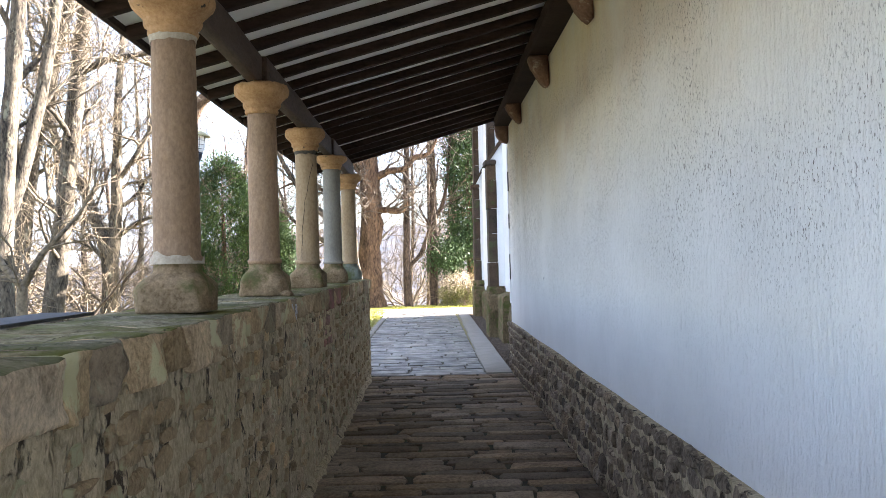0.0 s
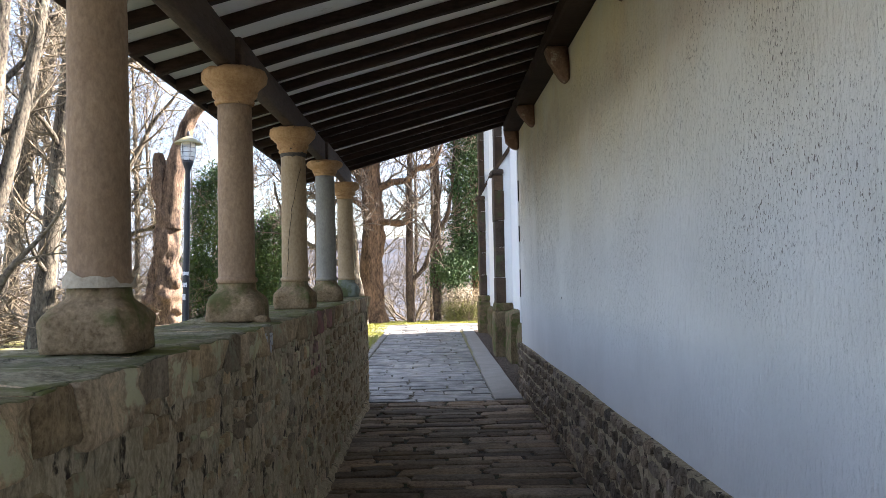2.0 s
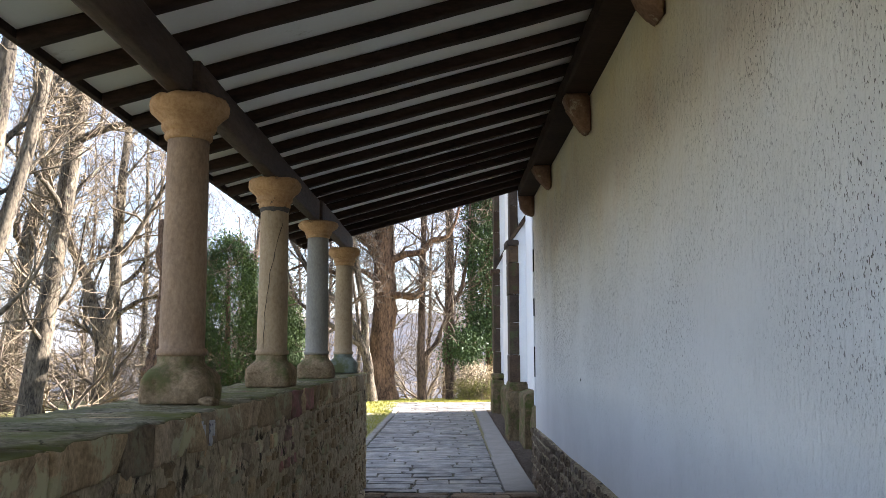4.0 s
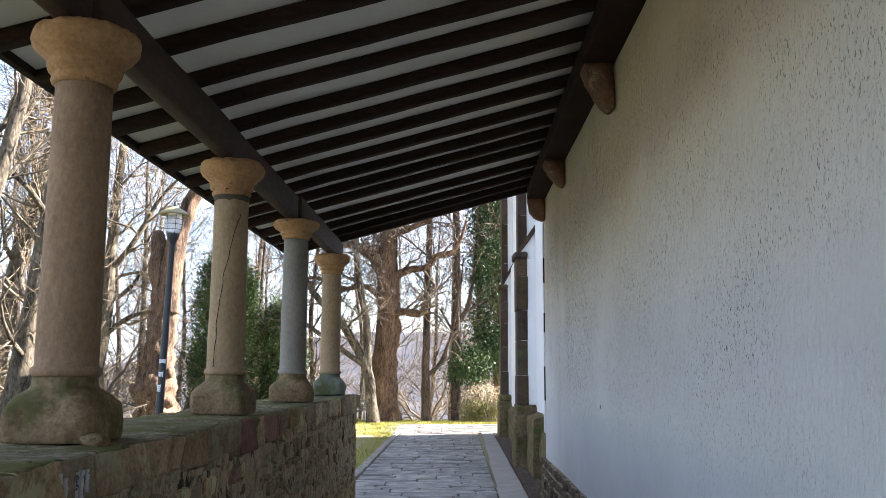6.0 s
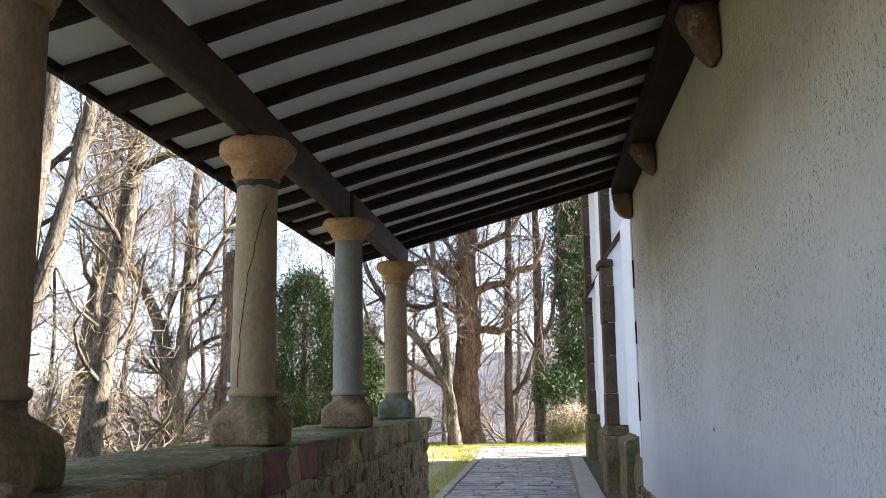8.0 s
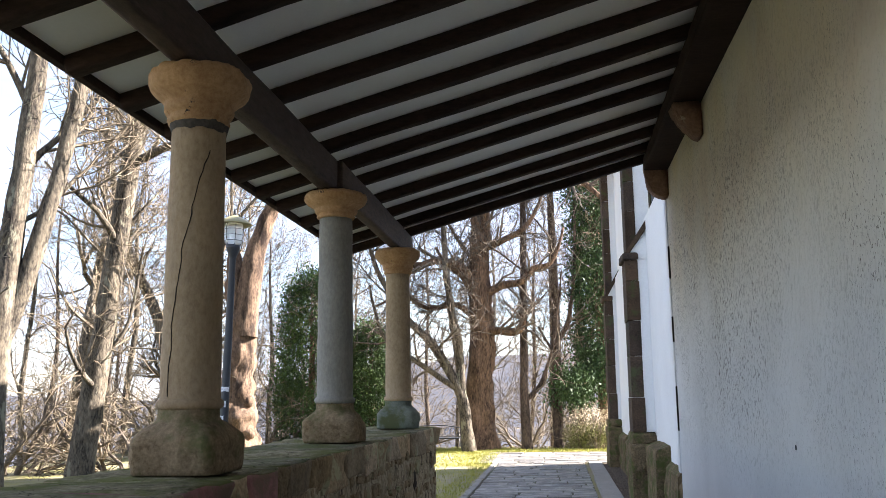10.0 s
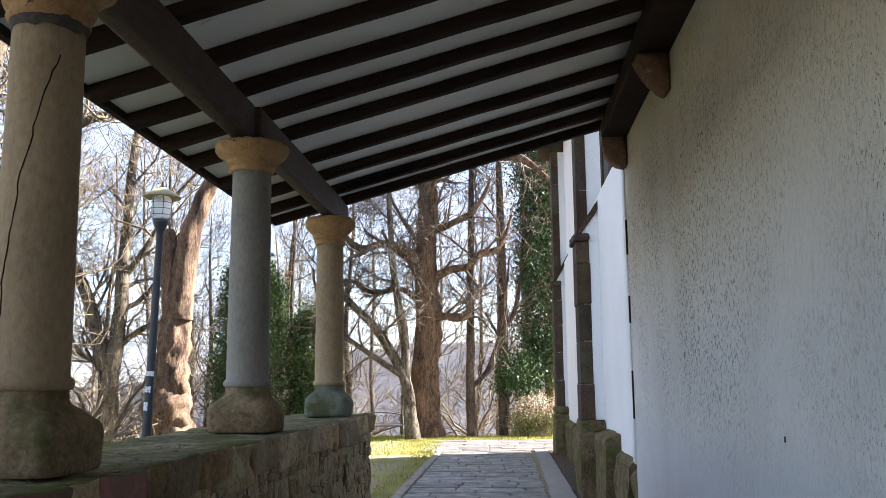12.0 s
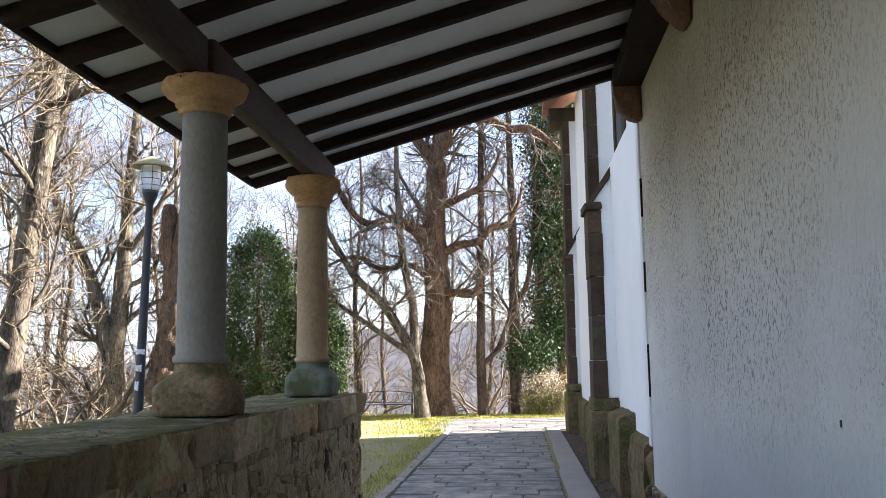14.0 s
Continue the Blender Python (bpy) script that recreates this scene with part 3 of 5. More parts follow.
# ---- roof timbers ----
def build_rafters():
    slope = math.degrees(math.atan(0.275))
    rng = random.Random(5)
    length = (WALL_X - 0.02 + 1.57) / math.cos(radians(slope))
    shapes = []
    for s in range(4):
        bm = rounded_box(0, length, -RAF_W / 2, RAF_W / 2, 0.0, RAF_H - 0.002, 0.011, 2)
        bmesh.ops.subdivide_edges(bm, edges=[e for e in bm.edges if abs(e.verts[0].co.x - e.verts[1].co.x) > 1], cuts=9)
        for q in bm.verts:
            k = q.co.x * 1.7 + s * 9.1
            q.co.y += 0.012 * noise.noise((k, 0, s)) + 0.004 * noise.noise((k * 5, q.co.z * 20, s))
            if q.co.z < 0.04:
                q.co.z += 0.008 * noise.noise((k, 4, s)) + 0.004 * noise.noise((k * 6, q.co.y * 20, 2))
        shapes.append(mesh_of("rafter", bm, M_TIMBER, True))
    for i, y in enumerate(RAFTERS):
        if y < BACK + 0.1:
            break
        ob = tagged(new("rafter", shapes[rng.randrange(4)]), "dark-stained rafter sloping from wall plate to eave", "rafter", "portico rafters")
        ob.matrix_world = pose(-1.57, y + rng.uniform(-0.02, 0.02) * (i > 14), raf_z(-1.57), 0, -slope, rng.uniform(-0.4, 0.4))
    eave = rounded_box(-1.615, -1.578, BACK, 11.97, raf_z(-1.6) + 0.037, raf_z(-1.6) + 0.078, 0.006)
    tagged(new("eave_board", mesh_of("eave_board", eave, M_TIMBER)), "dark eave board along the rafter ends", "eave board")
    bm = rounded_box(0.86, WALL_X + 0.015, BACK, 11.80, 3.20, 3.315, 0.02)
    tagged(new("wall_plate", mesh_of("wall_plate", bm, M_TIMBER)), "dark timber wall plate resting on stone corbels", "wall plate")


def build_beams():
    rng = random.Random(8)
    for a, b, x in ((BACK, 2.12, -1.14), (2.125, 5.85, -1.135), (5.855, 9.5, -1.108), (9.505, 11.93, -1.084)):
        bm = rounded_box(x, x + 0.078, a, b, 2.570, 2.758, 0.014, 2)
        bmesh.ops.subdivide_edges(bm, edges=[e for e in bm.edges if abs(e.verts[0].co.y - e.verts[1].co.y) > 1], cuts=14)
        for q in bm.verts:
            q.co.x += 0.010 * noise.noise((q.co.y * 1.3, 0, 7))
            if q.co.z > 2.6:
                q.co.z += 0.008 * noise.noise((q.co.y * 1.5, 3, 7))
        tagged(new("eave_beam", mesh_of("eave_beam", bm, M_BEAM, True)), "weathered squared beam lying on the column capitals", "beam", "column beams")


def build_corbels():
    for i, y in enumerate((11.86, 10.2, 7.92, 5.87, 3.8, 1.75)):
        c = thing("corbel", (WALL_X - 0.005, y, 3.0), "rounded stone corbel carrying the timber wall plate" if i else "curved dark corbel at the end of the wall plate", "corbel", "wall corbels")
        bm = bmesh.new()
        prof = [(0.0, -0.02 - 0.05 * (i > 1)), (-0.045, -0.005 - 0.045 * (i > 1)), (-0.10, 0.05 - 0.03 * (i > 1)), (-0.155, 0.12), (-0.175, 0.198), (0.0, 0.198)] if i else \
               [(0.0, -0.015), (-0.05, -0.01), (-0.11, 0.025), (-0.155, 0.085), (-0.17, 0.15), (-0.17, 0.32), (0.0, 0.32)]
        w = 0.085 if i else 0.075
        a = [bm.verts.new((x, -w, z)) for x, z in prof]
        b = [bm.verts.new((x, w, z)) for x, z in prof]
        bm.faces.new(a)
        bm.faces.new(b[::-1])
        for k in range(len(prof)):
            bm.faces.new((a[k], b[k], b[(k + 1) % len(prof)], a[(k + 1) % len(prof)]))
        bmesh.ops.bevel(bm, geom=bm.edges[:], offset=0.012, segments=2, affect="EDGES")
        bmesh.ops.subdivide_edges(bm, edges=bm.edges[:], cuts=1)
        for q in bm.verts:
            q.co.x += 0.012 * noise.noise((q.co.x * 20 + i * 3, q.co.y * 20, q.co.z * 20))
        part("block", bm, M_CORBEL, c, smooth=True)


build_rafters()
build_beams()
build_corbels()

# ---- parapet ----
bm = bmesh.new()
box(bm, PAR_OUT + 0.03, PAR_IN - 0.016, BACK, PAR_END - 0.02, -0.2, PAR_TOP - 0.12)
bmesh.ops.subdivide_edges(bm, edges=[e for e in bm.edges if abs(e.verts[0].co.y - e.verts[1].co.y) > 5], cuts=420)
bmesh.ops.subdivide_edges(bm, edges=[e for e in bm.edges if abs(e.verts[0].co.z - e.verts[1].co.z) > 0.8], cuts=34)
for v in bm.verts:
    if v.co.x > PAR_IN - 0.1:
        v.co.x += 0.014 * noise.noise((0, v.co.y * 4, v.co.z * 4)) + 0.012 * noise.noise((0, v.co.y * 11, v.co.z * 8)) + 0.010 * noise.noise((0, v.co.y * 27, v.co.z * 27))
parapet = structure("parapet", bm, M_WALLMORTAR, "rubble stone parapet wall with smeared mortar and mossy coping", "parapet", True)


def stone_shapes(name, material, n, sides, seed, depth=0.5, bevel=0.16, rough=0.10):
    """Unit stones (1 x 1 in y and z, outward to +x), irregular outline, domed face; shared by many pieces."""
    rng = random.Random(seed)
    out = []
    for s in range(n):
        bm = bmesh.new()
        rim, top = [], []
        for k in range(sides):
            a = 2 * math.pi * (k + 0.5) / sides
            c, si = math.cos(a), math.sin(a)
            q = 1 / max(abs(c), abs(si)) ** 0.82
            r = 0.5 * q * (1 - rng.uniform(0, rough))
            rim.append(bm.verts.new((0, r * c, r * si)))
            top.append(bm.verts.new((depth * rng.uniform(0.75, 1.1), (r - bevel * rng.uniform(0.5, 1.0)) * c, (r - bevel * rng.uniform(0.5, 1.0)) * si)))
        for k in range(sides):
            bm.faces.new((rim[k], rim[(k + 1) % sides], top[(k + 1) % sides], top[k]))
        mid = bm.verts.new((depth * rng.uniform(1.0, 1.35), rng.uniform(-0.1, 0.1), rng.uniform(-0.1, 0.1)))
        for k in range(sides):
            bm.faces.new((top[k], top[(k + 1) % sides], mid))
        out.append(mesh_of(name, bm, material))
    return out


def piece(name, me, parent, m):
    ob = new(name, me)
    ob.parent = parent
    ob.matrix_world = m
    return ob


def scaled(x, y, z, sx, sy, sz, rx=0.0, ry=0.0, rz=0.0):
    return pose(x, y, z, rx, ry, rz) @ Matrix.Diagonal((sx, sy, sz, 1))


def joined(name, parent, items, material, kind_label=""):
    """Many pieces past those told apart, as one mesh of kind stuff."""
    v, f = [], []
    for me, m in items:
        base = len(v)
        v += [tuple(m @ q.co) for q in me.vertices]
        f += [tuple(base + i for i in p.vertices) for p in me.polygons]
    me = bpy.data.meshes.new(name)
    me.from_pydata(v, [], f)
    me.materials.append(material)
    ob = new(name, me)
    ob.parent = parent
    return tagged(ob, kind_label, kind="stuff")


# ---- columns ----
COL_X = -1.04
COLS = (2.04, 3.95, 5.83, 7.66, 9.5, 11.38)


def plinth_bm(seed, tall=0.115):
    """Chamfered square block whose shoulders sweep in to a round neck."""
    bm = bmesh.new()
    sides, rows = 64, []
    for z, r, sq in ((0, 0.160, 1.0), (0.015, 0.166, 1.0), (tall * 0.5, 0.167, 1.0), (tall * 0.8, 0.166, 1.0), (tall - 0.008, 0.161, 1.0), (tall + 0.004, 0.153, 0.95), (tall + 0.022, 0.141, 0.7),
                     (tall + 0.036, 0.127, 0.4), (tall + 0.046, 0.117, 0.1), (tall + 0.056, 0.1125, 0.0), (tall + 0.083, 0.111, 0.0)):
        ring = []
        for k in range(sides):
            a = 2 * math.pi * k / sides
            c, s = abs(math.cos(a)), abs(math.sin(a))
            square = 1 / max(c, s)
            octa = min(square, 1.80 / (c + s))
            rr = r * ((1 - sq) + sq * octa)
            chip = max(0.0, noise.noise((math.cos(a) * 4 + seed * 2, math.sin(a) * 4, z * 14)) - 0.12)
            rr *= 1 - (0.30 * chip if octa > 1.14 else 0.12 * chip) + 0.04 * noise.noise((math.cos(a) * 2 + seed, math.sin(a) * 2, z * 12)) + 0.03 * noise.noise((math.cos(a) * 8 + seed, math.sin(a) * 8, z * 40))
            ring.append(bm.verts.new((rr * math.cos(a), rr * math.sin(a), z)))
        rows.append(ring)
    for a, b in zip(rows, rows[1:]):
        for k in range(sides):
            bm.faces.new((a[k], a[(k + 1) % sides], b[(k + 1) % sides], b[k]))
    bm.faces.new(rows[0][::-1])
    bm.faces.new(rows[-1])
    return bm


def build_column(i, y):
    labels = ("reddish sandstone column with a mossy plinth", "reddish sandstone column patched with pale mortar", "brown sandstone column with a worn capital",
              "tan sandstone column with a long diagonal crack", "smooth grey stone column with an ochre capital", "slender tan sandstone column with a grey-green base")
    c = thing("column", (COL_X - (0.05, 0.034, 0.026, 0.008, 0, 0)[i], y, PAR_TOP), labels[i], "column", "portico columns")
    part("base", plinth_bm(i * 3.7), M_BASE if i != 5 else M_GREENSTONE, c, "mossy chamfered stone base", True)
    shaft_mat = (M_SAND, M_SAND, M_SAND, M_SAND_TAN, M_SAND_GREY, M_SAND_TAN)[i]
    low, high = 0.197, (1.135 if i != 4 else 1.188)
    prof = [(0.112, low), (0.120, low + 0.006), (0.123, low + 0.016), (0.121, low + 0.025), (0.113, low + 0.031), (0.1085, low + 0.034)]
    for k in range(1, 15):
        t = k / 14
        prof.append((0.1095 - 0.0070 * t ** 1.3, low + 0.032 + (high - low - 0.032) * t))
    part("shaft", lathe(prof, 44, 0.02, i * 2.3), shaft_mat, c, "", True)
    cap = [(0.098, 1.135), (0.106, 1.140), (0.111, 1.152), (0.106, 1.166), (0.108, 1.172), (0.117, 1.176), (0.121, 1.186), (0.121, 1.198), (0.118, 1.205), (0.124, 1.216), (0.138, 1.232), (0.150, 1.243), (0.160, 1.252), (0.166, 1.262),
           (0.169, 1.276), (0.170, 1.290), (0.168, 1.304), (0.163, 1.316), (0.150, 1.324), (0.13, 1.328)]
    cap = [(r * (1.08 + 0.07 * min(1, max(0, (z - 1.17) / 0.06))), z if i != 4 else 1.328 - (1.328 - z) * 0.74) for r, z in cap]
    bell = lathe(cap, 88, 0.05, i * 5.1 + 1)
    for q in bell.verts:
        a, r = math.atan2(q.co.y, q.co.x), math.hypot(q.co.x, q.co.y)
        if r > 0.13 and q.co.z > 1.22:
            bite = max(0.0, noise.noise((math.cos(a) * 2.0 + i * 7, math.sin(a) * 2.0, q.co.z * 11)) - 0.1) * 0.02 + 0.006 * noise.noise((q.co.x * 45, q.co.y * 45, q.co.z * 45 + i))
            q.co.x -= bite * math.cos(a)
            q.co.y -= bite * math.sin(a)
            if q.co.z > 1.30:
                q.co.z -= bite * 0.7
    part("capital", bell, M_CAP, c, "ochre weathered round capital", True)
    if i == 1:
        z0 = low + 0.005
        rng = random.Random(i)
        bm = bmesh.new()
        n = 30
        lo = [bm.verts.new((0.1265 * math.cos(2 * math.pi * k / n), 0.1265 * math.sin(2 * math.pi * k / n), z0 - 0.006)) for k in range(n)]
        hi = [bm.verts.new((0.1235 * math.cos(2 * math.pi * k / n), 0.1235 * math.sin(2 * math.pi * k / n), z0 + 0.006 + 0.045 * max(0.0, noise.noise((math.cos(k * 0.2094) * 1.6, math.sin(k * 0.2094) * 1.6, 2.4)) + 0.12) + 0.012 * noise.noise((k * 0.9, 7, 2)))) for k in range(n)]
        for k in range(n):
            bm.faces.new((lo[k], lo[(k + 1) % n], hi[(k + 1) % n], hi[k]))
        part("mortar_patch", bm, M_MORTAR, c, "pale mortar patch round the shaft foot")
    if i == 1:
        bm = bmesh.new()
        rng = random.Random(31)
        n = 30
        hi = [bm.verts.new((0.114 * math.cos(2 * math.pi * k / n), 0.114 * math.sin(2 * math.pi * k / n), 1.144)) for k in range(n)]
        lo = [bm.verts.new((0.107 * math.cos(2 * math.pi * k / n), 0.107 * math.sin(2 * math.pi * k / n), 1.122 - 0.03 * max(0, noise.noise((k * 0.4, 5, 1)) + 0.3))) for k in range(n)]
        for k in range(n):
            bm.faces.new((lo[k], lo[(k + 1) % n], hi[(k + 1) % n], hi[k]))
        part("neck_patch", bm, M_MORTAR, c, "pale mortar patch under the capital")
    if i == 3:
        bm = bmesh.new()
        rng = random.Random(31)
        n = 30
        hi = [bm.verts.new((0.114 * math.cos(2 * math.pi * k / n), 0.114 * math.sin(2 * math.pi * k / n), 1.144)) for k in range(n)]
        lo = [bm.verts.new((0.1055 * math.cos(2 * math.pi * k / n), 0.1055 * math.sin(2 * math.pi * k / n), 1.118 - 0.012 * rng.random())) for k in range(n)]
        for k in range(n):
            bm.faces.new((lo[k], lo[(k + 1) % n], hi[(k + 1) % n], hi[k]))
        part("neck_patch", bm, M_DARKMORTAR, c, "dark grey mortar under the capital")
        pts = []
        rng = random.Random(4)
        for k in range(34):
            t = k / 33
            z = low + 0.04 + 0.80 * t
            a = radians(-112 + 68 * t ** 2.2 + 5 * noise.noise((t * 9, 1, 1)) + 2 * rng.uniform(-1, 1))
            r = 0.1095 - 0.0070 * ((z - low - 0.032) / (high - low - 0.032)) ** 1.3 + 0.0002
            pts.append(Vector((r * math.cos(a), r * math.sin(a), z)))
        tb = Tubes()
        tb.add(pts, [0.0022 + 0.0012 * noise.noise((k * 0.7, 0, 0)) for k in range(34)], 5)
        part("crack", tb.mesh("crack", M_CRACK), M_CRACK, c, "long dark crack in the shaft")
    c.scale = (0.87, 0.87, 1.0)
    return c


for i, y in enumerate(COLS):
    build_column(i, y)

# pale lump of mortar at a column's foot, white paint drips on the parapet, a scar in the roughcast
bm = bmesh.new()
bmesh.ops.create_icosphere(bm, subdivisions=3, radius=0.042)
for q in bm.verts:
    q.co *= 1 + 0.4 * noise.noise((q.co.x * 30, q.co.y * 30, q.co.z * 30))
    q.co.z *= 0.6
lump = tagged(new("mortar_lump", mesh_of("mortar_lump", bm, M_BASE, True)), "rough lump of mortar on the mossy coping", "mortar lump")
lump.matrix_world = pose(-0.905, 5.70, PAR_TOP + 0.006)
rng = random.Random(91)
for k in range(6):
    tb = Tubes()
    y0, z0, drop = 5.27 + 0.032 * k, PAR_TOP - 0.035 - rng.uniform(0, 0.02), rng.uniform(0.05, 0.10)
    tb.add([Vector((PAR_IN + 0.004, y0 + 0.008 * noise.noise((k, j * 0.8, 1)), z0 - drop * j / 5)) for j in range(6)], [0.006 + 0.004 * rng.random() for j in range(6)], 6)
    part("paint_drip", tb.mesh("paint_drip", M_STICKER), M_STICKER, parapet, "white paint drip")
bm = rounded_box(WALL_X - 0.003, WALL_X + 0.01, 8.595, 8.601, 1.238, 1.258, 0.002, 1)
part("scar", bm, M_SLATEDARK, wall_east, "dark scar in the roughcast")

# slate slab lying on the outer edge of the parapet
tagged(new("slate_slab", mesh_of("slate_slab", rounded_box(-1.62, -1.40, 2.3, 3.9, PAR_TOP - 0.004, PAR_TOP + 0.010, 0.004), M_SLATEDARK)),
       "dark slate slab lying on the mossy coping", "slab")

# ---- kerb and gravel beside the path ----
bm = bmesh.new()
for a, b in ((11.5, 14.6), (14.61, 17.9), (17.91, 21.2), (21.21, 24.88)):
    k = rounded_box(0.665 + (a - 11.5) * 0.008, 1.0 + (a - 11.5) * 0.002, a, b, -0.25, 0.012, 0.012)
    part("kerb_stone", k, M_KERB, path, "smooth concrete kerb strip")
bm.free()
bm = bmesh.new()
box(bm, 1.0, 1.46, 12.05, 24.9, -0.25, -0.045)
gravel_bed = structure("gravel_bed", bm, M_JOINT, "dark gravel strip along the church plinth", "gravel")


# ---- church plinth, buttresses and window ----
def build_plinth():
    rng = random.Random(12)
    plinth = thing("stone_plinth", (0, 0, 0), "weathered mossy stone plinth of the church wall", "plinth")
    rows = [(12.12, 13.3, 1.35, 0.66), (13.3, 14.5, 1.36, 0.62), (14.5, 15.7, 1.33, 0.68), (15.7, 16.95, 1.24, 0.86),
            (17.9, 19.2, 1.33, 0.66), (19.2, 20.6, 1.35, 0.64), (20.6, 22.0, 1.34, 0.66), (22.0, 23.55, 1.33, 0.70)]
    for n, (y, y1, x, top) in enumerate(rows):
        bm = bmesh.new()
        prof = [(1.46, -0.2), (x, -0.2), (x, top - 0.10), (x + 0.015, top - 0.06), (1.418, top), (1.46, top)]
        a = [bm.verts.new((px, y + 0.004, pz)) for px, pz in prof]
        b = [bm.verts.new((px, y1 - 0.004, pz)) for px, pz in prof]
        bm.faces.new(a)
        bm.faces.new(b[::-1])
        for k in range(len(prof)):
            bm.faces.new((a[k], b[k], b[(k + 1) % len(prof)], a[(k + 1) % len(prof)]))
        bmesh.ops.bevel(bm, geom=bm.edges[:], offset=0.012, segments=2, affect="EDGES")
        bmesh.ops.subdivide_edges(bm, edges=[e for e in bm.edges if e.calc_length() > 0.2], cuts=6, use_grid_fill=True)
        for q in bm.verts:
            k = 0.03 * noise.noise((q.co.y * 5, q.co.z * 5, n * 1.0)) + 0.022 * noise.noise((q.co.y * 14, q.co.z * 14, n * 1.0))
            q.co.x += k
            q.co.z += 0.6 * k if q.co.z > 0.1 else 0
        part("block", bm, M_MOSSBLOCK, plinth)


def roughen(bm, amp, seed):
    """Wear a dressed block: finer faces with uneven edges."""
    bmesh.ops.subdivide_edges(bm, edges=[e for e in bm.edges if e.calc_length() > 0.1], cuts=5, use_grid_fill=True)
    for q in bm.verts:
        p = (q.co.x * 9 + seed, q.co.y * 9, q.co.z * 9)
        q.co += Vector((noise.noise(p), noise.noise((p[1], p[2], p[0] + 4)), noise.noise((p[2] + 7, p[0], p[1])))) * amp
    return bm


def build_buttress(y0, y1, x0, back, cap_z, group):
    """Stone-edged buttress with a whitewashed flank and a steep weathered coping."""
    b = thing("buttress", (0, 0, 0), "stone-edged church buttress with a sloping coping and mossy base", "buttress", group)
    z = 0.95
    rng = random.Random(int(y0 * 10))
    part("base", roughen(rounded_box(x0 - 0.02, back, y0 - 0.14, y1 + 0.09, -0.2, 0.80, 0.035, 2), 0.028, 1), M_MOSSBLOCK, b, "mossy base block")
    part("base_cap", roughen(rounded_box(x0 - 0.005, back, y0 - 0.08, y1 + 0.045, 0.803, 0.95, 0.04, 2), 0.025, 2), M_MOSSBLOCK, b)
    while z < cap_z - 0.05:
        h = min(rng.uniform(0.38, 0.62), cap_z - z)
        if cap_z - z - h < 0.2:
            h = cap_z - z
        j = rng.uniform(-0.006, 0.006)
        part("ashlar", rounded_box(x0 + 0.03 + j, x0 + 0.19 + rng.uniform(0, 0.02), y0 + j, y1 - j, z + 0.002, z + h - 0.002, 0.007, 1), M_CHURCH, b)
        z += h
    part("flank", rounded_box(x0 + 0.10, back, y0 + 0.014, y1 - 0.014, 0.953, cap_z, 0.004, 1), M_WHITE, b, "whitewashed flank")
    part("cap", roughen(rounded_box(x0 - 0.02, x0 + 0.2, y0 - 0.05, y1 + 0.05, cap_z + 0.003, cap_z + 0.10, 0.03, 2), 0.015, 3), M_CHURCH, b, "moulded stone cap")
    bm = bmesh.new()
    prof = [(x0 + 0.03, cap_z + 0.103), (x0 + 0.09, cap_z + 0.103), (1.53, cap_z + 0.58), (1.53, cap_z + 0.72)]
    a = [bm.verts.new((px, y0 - 0.03, pz)) for px, pz in prof]
    c = [bm.verts.new((px, y1 + 0.03, pz)) for px, pz in prof]
    bm.faces.new(a)
    bm.faces.new(c[::-1])
    for k in range(4):
        bm.faces.new((a[k], c[k], c[(k + 1) % 4], a[(k + 1) % 4]))
    part("coping", bm, M_CHURCH, b, "steep weathered coping slab")
    bm = bmesh.new()
    prof = [(x0 + 0.10, cap_z + 0.002), (1.5, cap_z + 0.002), (1.5, cap_z + 0.53), (x0 + 0.10, cap_z + 0.103)]
    a = [bm.verts.new((px, y0 + 0.014, pz)) for px, pz in prof]
    c = [bm.verts.new((px, y1 - 0.014, pz)) for px, pz in prof]
    bm.faces.new(a)
    bm.faces.new(c[::-1])
    for k in range(4):
        bm.faces.new((a[k], c[k], c[(k + 1) % 4], a[(k + 1) % 4]))
    part("gusset", bm, M_WHITE, b, "whitewashed flank under the coping")
    z = cap_z + 0.12
    while z < 6.55:
        h = min(rng.uniform(0.4, 0.65), 6.6 - z)
        part("ashlar", rounded_box(x0 + 0.075, x0 + 0.22, y0 + 0.3, y1 + 0.2, z + 0.002, z + h - 0.002, 0.007, 1), M_CHURCH, b)
        z += h
    part("upper_flank", rounded_box(x0 + 0.12, 1.52, y0 + 0.315, y1 + 0.185, cap_z + 0.3, 6.6, 0.004, 1), M_WHITE, b, "whitewashed upper flank")


build_plinth()
build_buttress(17.2, 17.75, 1.09, 1.425, 3.30, "church buttresses")
build_buttress(23.75, 24.45, 1.15, 1.425, 3.42, "church buttresses")
win = thing("church_window", (0, 0, 0), "tall stone-framed window high in the church wall", "window")
part("jamb", rounded_box(1.47, 1.56, 16.05, 16.32, 3.95, 6.3, 0.008), M_CHURCH, win, "dressed stone jamb")
part("jamb", rounded_box(1.47, 1.56, 16.95, 17.12, 3.95, 6.3, 0.008), M_CHURCH, win, "dressed stone jamb")
part("pane", rounded_box(1.493, 1.498, 16.323, 16.947, 3.95, 6.3, 0.001, 1), M_SLATEDARK, win, "dark leaded pane")
part("corner_eave", rounded_box(0.95, 1.6, 24.0, 24.85, 6.35, 6.65, 0.06, 2), M_CHURCH, thing("cornice", (0, 0, 0), "moulded stone cornice at the church corner", "cornice"))


# pale mortar fillet where the parapet meets the floor
bm = bmesh.new()
rows = []
